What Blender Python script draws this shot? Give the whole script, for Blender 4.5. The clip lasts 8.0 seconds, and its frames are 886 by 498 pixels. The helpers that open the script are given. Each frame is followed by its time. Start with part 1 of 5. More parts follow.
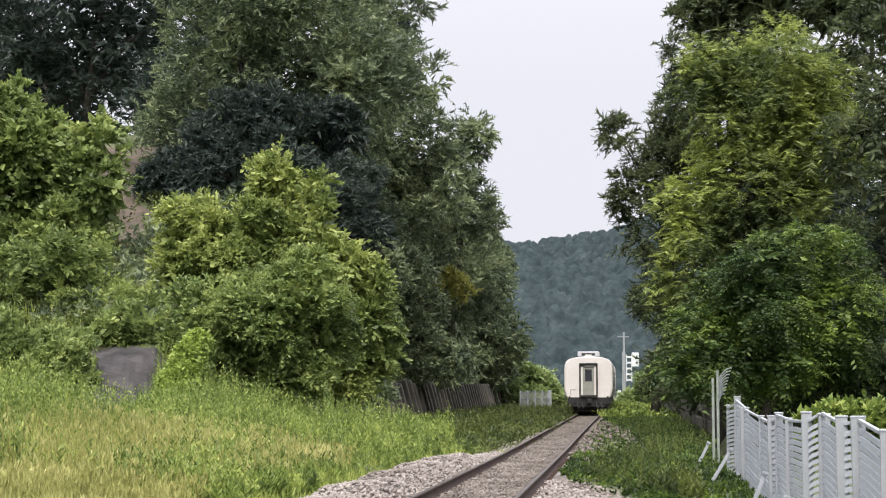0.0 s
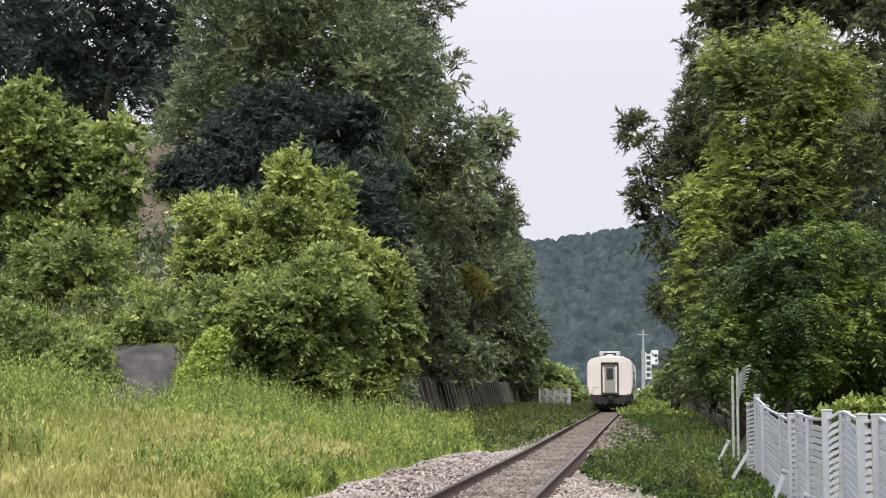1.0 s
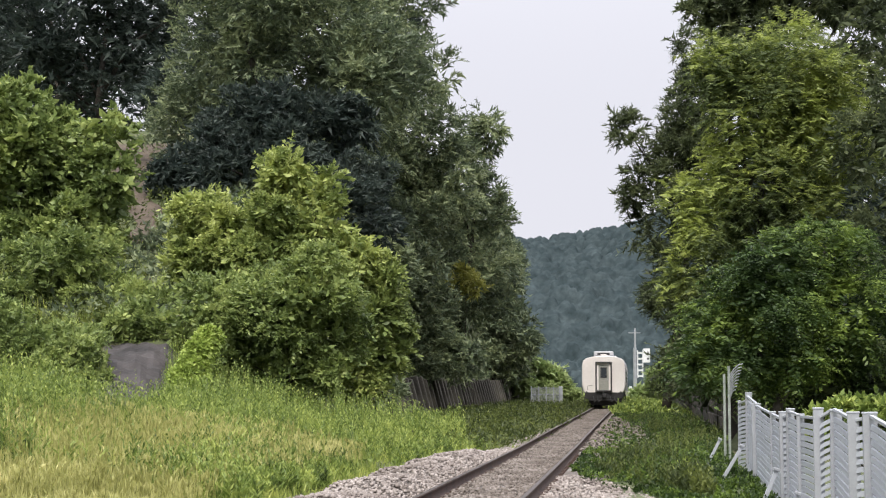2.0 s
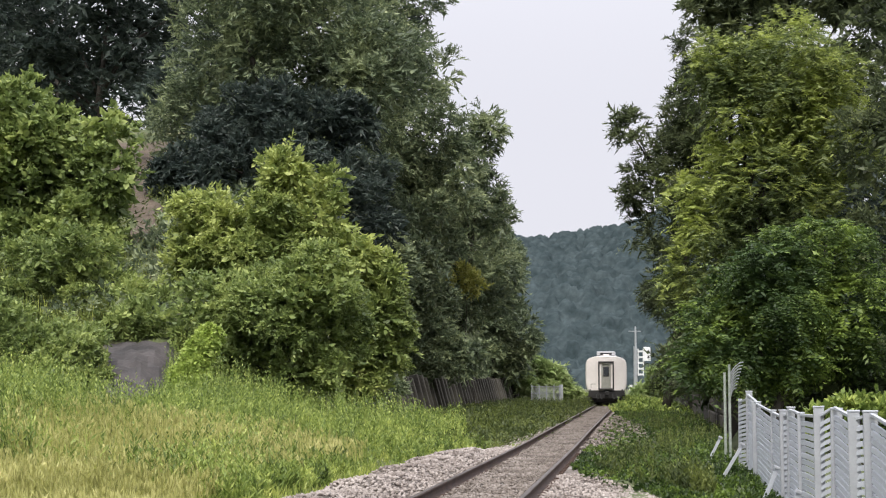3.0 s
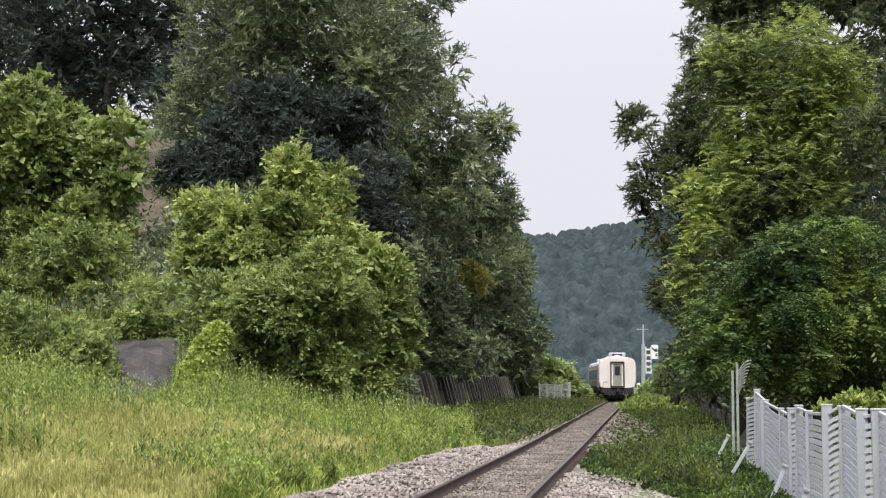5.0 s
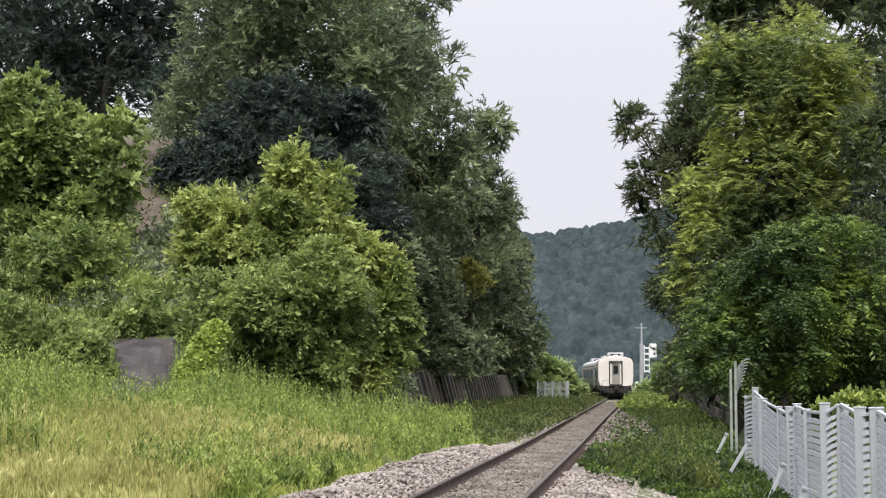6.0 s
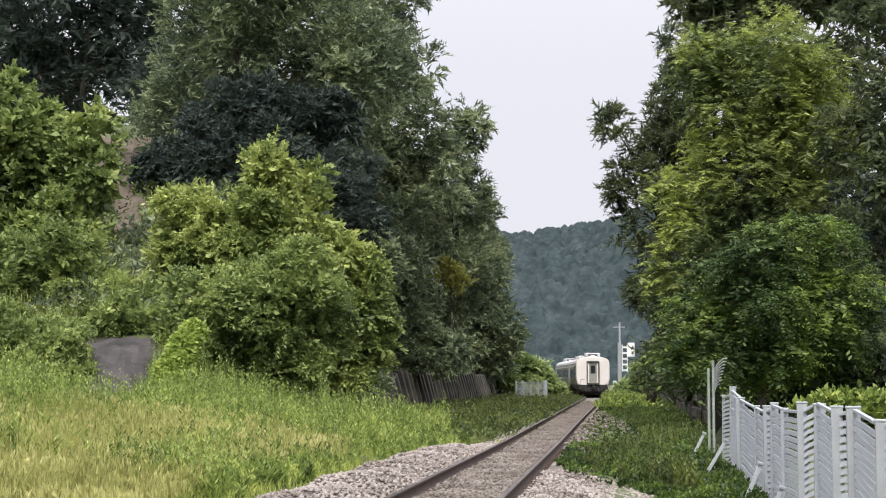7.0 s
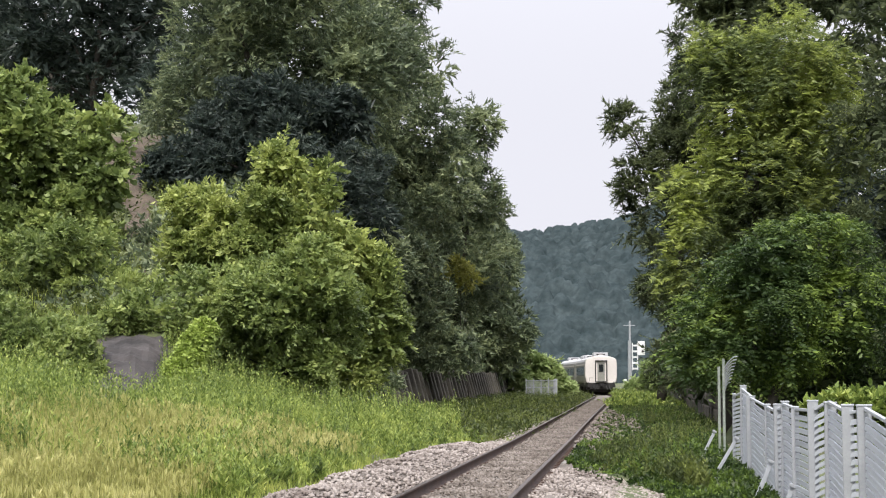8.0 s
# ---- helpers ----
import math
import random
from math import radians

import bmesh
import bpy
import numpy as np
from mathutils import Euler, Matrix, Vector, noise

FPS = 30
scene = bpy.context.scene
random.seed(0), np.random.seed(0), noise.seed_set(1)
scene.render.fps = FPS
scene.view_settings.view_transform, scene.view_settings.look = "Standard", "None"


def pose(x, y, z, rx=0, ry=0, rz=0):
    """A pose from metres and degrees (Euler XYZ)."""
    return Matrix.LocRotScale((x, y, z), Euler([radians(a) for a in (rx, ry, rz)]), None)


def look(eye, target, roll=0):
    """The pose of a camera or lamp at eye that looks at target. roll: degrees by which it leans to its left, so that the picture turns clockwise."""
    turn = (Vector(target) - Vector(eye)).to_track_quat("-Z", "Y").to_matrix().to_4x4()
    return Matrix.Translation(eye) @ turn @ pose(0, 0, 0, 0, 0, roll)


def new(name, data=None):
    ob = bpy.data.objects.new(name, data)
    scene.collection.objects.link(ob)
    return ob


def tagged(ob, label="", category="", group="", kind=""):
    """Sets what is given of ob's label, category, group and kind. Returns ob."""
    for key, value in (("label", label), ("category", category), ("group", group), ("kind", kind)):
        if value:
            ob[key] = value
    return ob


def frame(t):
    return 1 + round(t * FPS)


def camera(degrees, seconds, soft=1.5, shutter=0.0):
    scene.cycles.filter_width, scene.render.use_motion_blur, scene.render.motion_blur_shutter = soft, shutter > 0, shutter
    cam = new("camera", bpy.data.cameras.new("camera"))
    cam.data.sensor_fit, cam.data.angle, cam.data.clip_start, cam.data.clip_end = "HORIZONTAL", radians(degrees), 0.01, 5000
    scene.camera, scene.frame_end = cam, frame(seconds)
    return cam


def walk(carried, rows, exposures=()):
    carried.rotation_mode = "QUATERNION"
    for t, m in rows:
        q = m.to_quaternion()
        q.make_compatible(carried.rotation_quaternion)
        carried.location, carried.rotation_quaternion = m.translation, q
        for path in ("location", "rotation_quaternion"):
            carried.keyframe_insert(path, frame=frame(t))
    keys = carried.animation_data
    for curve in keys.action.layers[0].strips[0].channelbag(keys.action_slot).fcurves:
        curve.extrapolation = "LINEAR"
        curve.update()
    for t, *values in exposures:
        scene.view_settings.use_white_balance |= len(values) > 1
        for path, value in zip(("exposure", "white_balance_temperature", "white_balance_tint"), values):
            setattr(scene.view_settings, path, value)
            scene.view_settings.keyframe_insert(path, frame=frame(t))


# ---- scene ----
# World: +y runs along the straight track, z = 0 is the rail head, the camera stands beside the track.
EYE = (0.0, 0.0, 1.70)
cam = camera(31.27, 8.0, soft=1.15)
# seconds, turn to the left and tilt up in degrees: a hand-held tele shot that only sways
SWAY = [
    (0.0, 6.570, 5.02), (0.5, 7.060, 4.98), (1.0, 7.260, 4.945), (1.5, 7.090, 4.92), (2.2, 6.960, 4.86), (3.0, 6.985, 4.82),
    (3.5, 7.130, 4.815), (4.0, 7.250, 4.815), (4.5, 7.230, 4.785), (5.2, 7.270, 4.74), (6.0, 7.200, 4.70), (6.5, 6.640, 4.685),
    (7.0, 6.420, 4.67), (7.5, 6.510, 4.66), (8.0, 6.785, 4.61),
]
# the picture brightens a little towards both ends
walk(cam, [(t, pose(*EYE, 90 + tilt, 0, turn)) for t, turn, tilt in SWAY],
     exposures=[(0.0, 0.04), (1.5, -0.02), (4.5, -0.02), (6.5, 0.0), (8.0, 0.06)])

# ---- light: a bright overcast summer day ----
world = bpy.data.worlds.new("overcast_sky")
scene.world = world
world.use_nodes = True
wn, wl = world.node_tree.nodes, world.node_tree.links
sky = wn.new("ShaderNodeTexSky")
sky.sky_type, sky.sun_disc = "NISHITA", False
sky.sun_elevation, sky.sun_rotation = radians(55), radians(185)
sky.air_density, sky.dust_density = 1.0, 6.0
dim = wn.new("ShaderNodeMixRGB")
dim.blend_type, dim.inputs[0].default_value = "MULTIPLY", 1.0
dim.inputs[2].default_value = (0.08, 0.08, 0.08, 1)
cloud = wn.new("ShaderNodeMixRGB")
cloud.inputs[0].default_value = 0.93
cloud.inputs[2].default_value = (0.82, 0.82, 0.90, 1)
wl.new(sky.outputs[0], dim.inputs[1])
wl.new(dim.outputs[0], cloud.inputs[1])
back = wn["Background"]
wl.new(cloud.outputs[0], back.inputs[0])
# an overcast sky grows brighter towards the zenith
co = wn.new("ShaderNodeTexCoord")
sep = wn.new("ShaderNodeSeparateXYZ")
lift = wn.new("ShaderNodeMapRange")
lift.interpolation_type = "SMOOTHSTEP"
lift.inputs[1].default_value, lift.inputs[2].default_value = 0.15, 1.0
lift.inputs[3].default_value, lift.inputs[4].default_value = 1.05, 3.3
wl.new(co.outputs["Generated"], sep.inputs[0])
wl.new(sep.outputs[2], lift.inputs[0])
wl.new(lift.outputs[0], back.inputs[1])
sun = new("sun", bpy.data.lights.new("sun", "SUN"))
sun.data.energy, sun.data.angle, sun.data.color = 4.0, radians(14), (1.0, 0.95, 0.86)
sun.matrix_world = look((-8, -48, 125), (0, 40, 0))

# ---- materials ----
def shader(name):
    m = bpy.data.materials.new(name)
    m.use_nodes = True
    return m, m.node_tree.nodes, m.node_tree.links, m.node_tree.nodes["Principled BSDF"]


def ramp(nodes, stops):
    r = nodes.new("ShaderNodeValToRGB")
    while len(r.color_ramp.elements) < len(stops):
        r.color_ramp.elements.new(0.5)
    for e, (p, c) in zip(r.color_ramp.elements, stops):
        e.position, e.color = p, (*c, 1)
    return r


def noise_node(nodes, links, scale, detail=4.0, space="Object"):
    co = nodes.new("ShaderNodeTexCoord")
    n = nodes.new("ShaderNodeTexNoise")
    n.inputs["Scale"].default_value, n.inputs["Detail"].default_value = scale, detail
    links.new(co.outputs[space], n.inputs["Vector"])
    return n


def rough_mat(name, stops, scale=3.0, fine=40.0, rough=0.85, bump=0.3, metal=0.0, depth=0.02, grain_by=0.22):
    """A weathered surface: colour by coarse noise, shaded by fine grain, with a little relief."""
    m, n, l, b = shader(name)
    coarse, grain = noise_node(n, l, scale), noise_node(n, l, fine, 6)
    col = ramp(n, stops)
    l.new(coarse.outputs["Fac"], col.inputs[0])
    g = ramp(n, [(0.3, [1 - 1.2 * grain_by] * 3), (0.7, [1 + 0.7 * grain_by] * 3)])
    l.new(grain.outputs["Fac"], g.inputs[0])
    mix = n.new("ShaderNodeMixRGB")
    mix.blend_type, mix.inputs[0].default_value = "MULTIPLY", 1.0
    l.new(col.outputs[0], mix.inputs[1])
    l.new(g.outputs[0], mix.inputs[2])
    l.new(mix.outputs[0], b.inputs["Base Color"])
    bp = n.new("ShaderNodeBump")
    bp.inputs["Strength"].default_value, bp.inputs["Distance"].default_value = bump, depth
    l.new(grain.outputs["Fac"], bp.inputs["Height"])
    l.new(bp.outputs[0], b.inputs["Normal"])
    b.inputs["Roughness"].default_value, b.inputs["Metallic"].default_value = rough, metal
    return m


def leaf_mat(name, dark, mid, light, patch=0.35, rough=0.5, through_light=0.36, spread=0.42):
    """Leaves: every leaf its own tone, with paler young sprays in patches; some light passes through."""
    m, n, l, b = shader(name)
    geo = n.new("ShaderNodeNewGeometry")
    nz = noise_node(n, l, patch, 3)
    add = n.new("ShaderNodeMath")
    add.operation = "MULTIPLY_ADD"
    add.inputs[1].default_value = 0.34
    l.new(geo.outputs["Random Per Island"], add.inputs[0])
    stretch = n.new("ShaderNodeMapRange")
    stretch.inputs[1].default_value, stretch.inputs[2].default_value = 0.35, 0.68
    stretch.inputs[3].default_value, stretch.inputs[4].default_value = 0.0, spread
    l.new(nz.outputs["Fac"], stretch.inputs[0])
    spray = noise_node(n, l, patch * 5.5, 2)
    wide = n.new("ShaderNodeMapRange")
    wide.inputs[1].default_value, wide.inputs[2].default_value = 0.36, 0.66
    wide.inputs[3].default_value, wide.inputs[4].default_value = 0.0, 0.36
    l.new(spray.outputs["Fac"], wide.inputs[0])
    both = n.new("ShaderNodeMath")
    l.new(stretch.outputs[0], both.inputs[0])
    l.new(wide.outputs[0], both.inputs[1])
    l.new(both.outputs[0], add.inputs[2])
    col = ramp(n, [(0.08, dark), (0.5, mid), (0.95, light)])
    l.new(add.outputs[0], col.inputs[0])
    l.new(col.outputs[0], b.inputs["Base Color"])
    b.inputs["Roughness"].default_value = rough
    b.inputs["Specular IOR Level"].default_value = 0.3
    tr = n.new("ShaderNodeBsdfTranslucent")
    l.new(col.outputs[0], tr.inputs[0])
    mix = n.new("ShaderNodeMixShader")
    mix.inputs[0].default_value = through_light
    l.new(b.outputs[0], mix.inputs[1])
    l.new(tr.outputs[0], mix.inputs[2])
    l.new(mix.outputs[0], n["Material Output"].inputs[0])
    return m


def plain(name, colour, rough=0.6, metal=0.0):
    return rough_mat(name, [(0.35, [c * 0.9 for c in colour]), (0.65, [min(1, c * 1.06) for c in colour])], 1.5, 25, rough, 0.08, metal, 0.004)


# leaf green taken down to stand for tree shade over the verge
VERGE = leaf_mat("rank_verge_leaves_shade_dark", (0.02, 0.031, 0.01), (0.058, 0.08, 0.021), (0.17, 0.2, 0.05), 0.3)
OAK = leaf_mat("oak_leaves", (0.042, 0.059, 0.038), (0.122, 0.158, 0.088), (0.34, 0.385, 0.2), 0.3)
# dark bluish leaf colour carries the shade and haze of the deep wood
OAK_SHADE_TINT = leaf_mat("forest_leaves_shade_tint", (0.026, 0.038, 0.035), (0.046, 0.064, 0.054), (0.08, 0.102, 0.078), 0.3)
BRIGHT = leaf_mat("vine_and_shrub_leaves", (0.062, 0.092, 0.028), (0.178, 0.232, 0.064), (0.43, 0.48, 0.15), 0.35, spread=0.55)
LOCUST = leaf_mat("black_locust_leaves", (0.018, 0.037, 0.013), (0.058, 0.098, 0.027), (0.25, 0.34, 0.068), 0.22, spread=0.62)
LOCUST_HIGH = leaf_mat("yellowing_locust_leaves", (0.04, 0.057, 0.025), (0.11, 0.146, 0.052), (0.36, 0.42, 0.1), 0.2, spread=0.62)
# dark elm green; on the right bank it also stands in for shade
ELM_AND_SHADE = leaf_mat("elm_leaves_and_bank_shade", (0.03, 0.041, 0.024), (0.074, 0.096, 0.047), (0.185, 0.215, 0.095), 0.3)
YELLOW = leaf_mat("yellowed_leaves", (0.19, 0.185, 0.04), (0.3, 0.3, 0.07), (0.42, 0.42, 0.12), 1.0)
VINE = leaf_mat("lush_vine_leaves", (0.13, 0.19, 0.04), (0.3, 0.39, 0.085), (0.46, 0.54, 0.15), 0.9)
SHRUB = leaf_mat("hillside_shrub_leaves", (0.066, 0.098, 0.034), (0.172, 0.23, 0.07), (0.38, 0.44, 0.14), 0.4)
GRASS = leaf_mat("tall_grass_blades", (0.04, 0.06, 0.014), (0.21, 0.275, 0.06), (0.58, 0.6, 0.17), 0.9)
WEED = leaf_mat("roadside_weed_leaves", (0.035, 0.058, 0.014), (0.16, 0.225, 0.05), (0.46, 0.52, 0.14), 0.8)
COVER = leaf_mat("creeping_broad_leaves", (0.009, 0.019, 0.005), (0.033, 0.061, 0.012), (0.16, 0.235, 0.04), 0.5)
STRAW = leaf_mat("seed_heads", (0.2, 0.2, 0.06), (0.38, 0.38, 0.13), (0.62, 0.58, 0.26), 0.6)
# the blue-grey of aerial haze is mixed into the forest's base colour
FAR_FOREST = rough_mat("distant_forest_haze_tint", [(0.3, (0.026, 0.037, 0.04)), (0.7, (0.052, 0.068, 0.072))], 0.12, 0.5, 1.0, 0.1, 0, 0.5, 0.2)
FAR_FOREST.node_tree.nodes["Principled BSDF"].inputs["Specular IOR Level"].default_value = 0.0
# shrub green lightened in its colour for the haze at that distance
FAR_GREEN = leaf_mat("far_shrubs_haze_pale", (0.15, 0.215, 0.075), (0.27, 0.345, 0.13), (0.4, 0.46, 0.21), 0.3)
BARK = rough_mat("bark", [(0.3, (0.028, 0.024, 0.02)), (0.7, (0.065, 0.056, 0.047))], 2, 18, 0.95, 0.6)
SOIL = rough_mat("ground_soil_and_turf", [(0.3, (0.044, 0.06, 0.0224)), (0.55, (0.08, 0.096, 0.036)), (0.75, (0.12, 0.1, 0.064))], 0.5, 9, 1.0, 0.6, 0, 0.05)
CLAY = rough_mat("bare_hillside_clay", [(0.3, (0.05, 0.037, 0.026)), (0.7, (0.105, 0.08, 0.056))], 0.9, 8, 1.0, 0.7, 0, 0.06)
BED = rough_mat("dusty_ballast_bed", [(0.3, (0.096, 0.08, 0.068)), (0.7, (0.176, 0.152, 0.132))], 1.2, 30, 0.95, 0.8, 0, 0.04)
RUST = rough_mat("rusty_rail_side", [(0.3, (0.028, 0.016, 0.012)), (0.7, (0.07, 0.038, 0.027))], 2, 40, 0.8, 0.3)
RAILTOP = rough_mat("worn_rail_head", [(0.3, (0.07, 0.052, 0.043)), (0.7, (0.14, 0.11, 0.095))], 2, 30, 0.4, 0.1, 0.8)
CONCRETE = rough_mat("weathered_concrete", [(0.3, (0.134, 0.123, 0.112)), (0.7, (0.213, 0.202, 0.185))], 1.5, 22, 0.9, 0.3)
WALLSTONE = rough_mat("stained_retaining_concrete", [(0.3, (0.03, 0.027, 0.022)), (0.7, (0.085, 0.077, 0.062))], 0.7, 9, 0.95, 0.5)
DARKWALL = rough_mat("dark_mossy_stone", [(0.3, (0.024, 0.021, 0.018)), (0.7, (0.07, 0.06, 0.05))], 0.9, 10, 0.95, 0.6)
STEEL = rough_mat("galvanised_steel", [(0.3, (0.288, 0.302, 0.324)), (0.7, (0.374, 0.389, 0.41))], 2.5, 30, 0.5, 0.08, 0.25, grain_by=0.05)
PANEL = rough_mat("pale_grey_fence_sheet", [(0.3, (0.31, 0.33, 0.36)), (0.7, (0.4, 0.42, 0.45))], 2.0, 25, 0.5, 0.08, 0.1, grain_by=0.05)
POLE = rough_mat("grey_green_pole", [(0.3, (0.20, 0.23, 0.20)), (0.7, (0.32, 0.35, 0.31))], 3, 30, 0.6, 0.1, 0.2)
MAT = rough_mat("dark_woven_path_mat", [(0.3, (0.022, 0.02, 0.02)), (0.7, (0.068, 0.06, 0.06))], 1.3, 14, 0.9, 0.5)
CREAM = rough_mat("cream_coach_paint", [(0.3, (0.66, 0.62, 0.6)), (0.7, (0.74, 0.7, 0.68))], 0.9, 12, 0.45, 0.03, grain_by=0.05)
SIDE = rough_mat("grey_coach_side_paint", [(0.3, (0.20, 0.19, 0.20)), (0.7, (0.29, 0.28, 0.29))], 0.9, 12, 0.4, 0.03, grain_by=0.05)
ROOF = rough_mat("coach_roof_paint", [(0.3, (0.40, 0.40, 0.42)), (0.7, (0.52, 0.52, 0.55))], 0.9, 12, 0.6, 0.05, grain_by=0.05)
DOORGREY = plain("grey_green_door_paint", (0.30, 0.30, 0.27), 0.5)
RUBBER = plain("black_rubber_gangway", (0.03, 0.03, 0.032), 0.8)
IRON = rough_mat("dirty_underframe_iron", [(0.3, (0.01, 0.01, 0.011)), (0.7, (0.028, 0.026, 0.025))], 2, 20, 0.75, 0.3)
GLASS = shader("dark_window_glass")[0]
GLASS.node_tree.nodes["Principled BSDF"].inputs["Base Color"].default_value = (0.02, 0.024, 0.028, 1)
GLASS.node_tree.nodes["Principled BSDF"].inputs["Roughness"].default_value = 0.08
WHITE = plain("white_sign_paint", (0.72, 0.73, 0.74), 0.5)
DUST = leaf_mat("dusty_brown_stones", (0.0663, 0.053, 0.0437), (0.156, 0.133, 0.115), (0.257, 0.226, 0.203), 0.8, 0.9, 0.0)
STONES = leaf_mat("ballast_stones", (0.122, 0.099, 0.0882), (0.239, 0.207, 0.187), (0.378, 0.338, 0.31), 0.8, 0.9, 0.0)

# ---- tools ----
def thing(name, label, category, group="", kind=""):
    return tagged(new(name), label, category, group, kind)


def finish(ob, parent=None, label="", at=None):
    if parent:
        ob.parent = parent
    if label:
        ob["label"] = label
    if at:
        ob.matrix_basis = at
    return ob


def part(name, bm, material, parent=None, label="", at=None, smooth=False):
    me = bpy.data.meshes.new(name)
    bm.normal_update()
    bm.to_mesh(me)
    bm.free()
    me.materials.append(material)
    if smooth:
        me.polygons.foreach_set("use_smooth", [True] * len(me.polygons))
    return finish(new(name, me), parent, label, at)


def raw(name, verts, faces, material, parent=None, label="", smooth=False):
    """A mesh straight from numpy: verts (n, 3) and faces (m, k)."""
    verts, faces = np.ascontiguousarray(verts, dtype=np.float32), np.ascontiguousarray(faces, dtype=np.int32)
    me = bpy.data.meshes.new(name)
    m, k = faces.shape
    me.vertices.add(len(verts))
    me.vertices.foreach_set("co", verts.ravel())
    me.loops.add(m * k)
    me.loops.foreach_set("vertex_index", faces.ravel())
    me.polygons.add(m)
    me.polygons.foreach_set("loop_start", np.arange(0, m * k, k, dtype=np.int32))
    if smooth:
        me.polygons.foreach_set("use_smooth", np.ones(m, dtype=bool))
    me.update(calc_edges=True)
    me.materials.append(material)
    return finish(new(name, me), parent, label)


def box(bm, x, y, z, sx, sy, sz, bevel=0.0, turn=None):
    m = Matrix.Translation((x, y, z)) @ (turn or Matrix()) @ Matrix.Diagonal((sx, sy, sz, 1))
    r = bmesh.ops.create_cube(bm, size=1, matrix=m)
    if bevel:
        edges = list({e for v in r["verts"] for e in v.link_edges})
        bmesh.ops.bevel(bm, geom=edges, offset=bevel, segments=2, affect="EDGES", profile=0.5)
    return bm


def boxed(x, y, z, sx, sy, sz, bevel=0.0, turn=None):
    return box(bmesh.new(), x, y, z, sx, sy, sz, bevel, turn)


def rod(bm, a, b, r1, r2=None, sides=8):
    a, b = Vector(a), Vector(b)
    d = b - a
    m = Matrix.Translation((a + b) / 2) @ d.to_track_quat("Z", "Y").to_matrix().to_4x4()
    bmesh.ops.create_cone(bm, cap_ends=True, segments=sides, radius1=r1, radius2=r1 if r2 is None else r2, depth=d.length, matrix=m)
    return bm


def tube(points, radii, sides=7):
    """A bent, tapering tube through points."""
    bm = bmesh.new()
    rings = []
    for i, p in enumerate(points):
        d = (Vector(points[min(i + 1, len(points) - 1)]) - Vector(points[max(i - 1, 0)])).normalized()
        q = d.to_track_quat("Z", "Y")
        rings.append([bm.verts.new(Vector(p) + q @ Vector((math.cos(a) * radii[i], math.sin(a) * radii[i], 0)))
                      for a in (2 * math.pi * k / sides for k in range(sides))])
    for r, s in zip(rings, rings[1:]):
        for k in range(sides):
            bm.faces.new((r[k], r[(k + 1) % sides], s[(k + 1) % sides], s[k]))
    bm.faces.new(list(reversed(rings[0])))
    bm.faces.new(rings[-1])
    return bm


def unit(v):
    return v / np.maximum(np.linalg.norm(v, axis=-1, keepdims=True), 1e-6)


def leaf_arrays(rng, pos, way, length, width, level=0.7):
    """Pointed leaves (one folded quad each) at pos, growing along way."""
    n = len(pos)
    side = unit(np.cross(way, rng.normal(scale=0.75, size=(n, 3)) + np.array([0, 0, level])))
    fold = unit(np.cross(way, side)) * (width * 0.22)[:, None]
    L, W = length[:, None], width[:, None]
    v = np.empty((n, 4, 3))
    v[:, 0] = pos
    v[:, 1] = pos + way * L * 0.45 + side * W * 0.5 + fold
    v[:, 2] = pos + way * L
    v[:, 3] = pos + way * L * 0.45 - side * W * 0.5 + fold
    return v.reshape(-1, 3), np.arange(4 * n).reshape(n, 4)


def sprays(rng, tips, outward, per, twig, leaf, slim, droop, pinnate):
    """Twigs that start at tips and grow outward, each set with per leaves."""
    n = len(tips)
    way = unit(outward + rng.normal(scale=0.38, size=(n, 3)) + np.array([0, 0, 0.12]))
    side = unit(np.cross(way, np.array([0, 0, 1.0]) + rng.normal(scale=0.25, size=(n, 3))))
    t = np.tile(np.linspace(0.12, 1.0, per), n)
    idx = np.repeat(np.arange(n), per)
    reach = (twig * rng.uniform(0.6, 1.35, n) * np.where(rng.random(n) < 0.04, rng.uniform(1.2, 1.6, n), 1.0))[idx]
    flip = np.tile(np.where(np.arange(per) % 2, 1.0, -1.0), n)[:, None]
    pos = tips[idx] + way[idx] * (t * reach)[:, None]
    pos[:, 2] -= droop * reach * t ** 2
    d = way[idx] * (0.35 if pinnate else 0.7) + side[idx] * flip * (1.0 if pinnate else 0.65)
    d += rng.normal(scale=0.12 if pinnate else 0.4, size=d.shape)
    d[:, 2] -= droop * t * 0.8
    size = leaf[idx] if isinstance(leaf, np.ndarray) else leaf
    length = size * rng.uniform(0.65, 1.25, len(t)) * ((1.15 - 0.5 * np.abs(t - 0.5)) if pinnate else 1.0)
    return leaf_arrays(rng, pos, unit(d), length, length * slim)


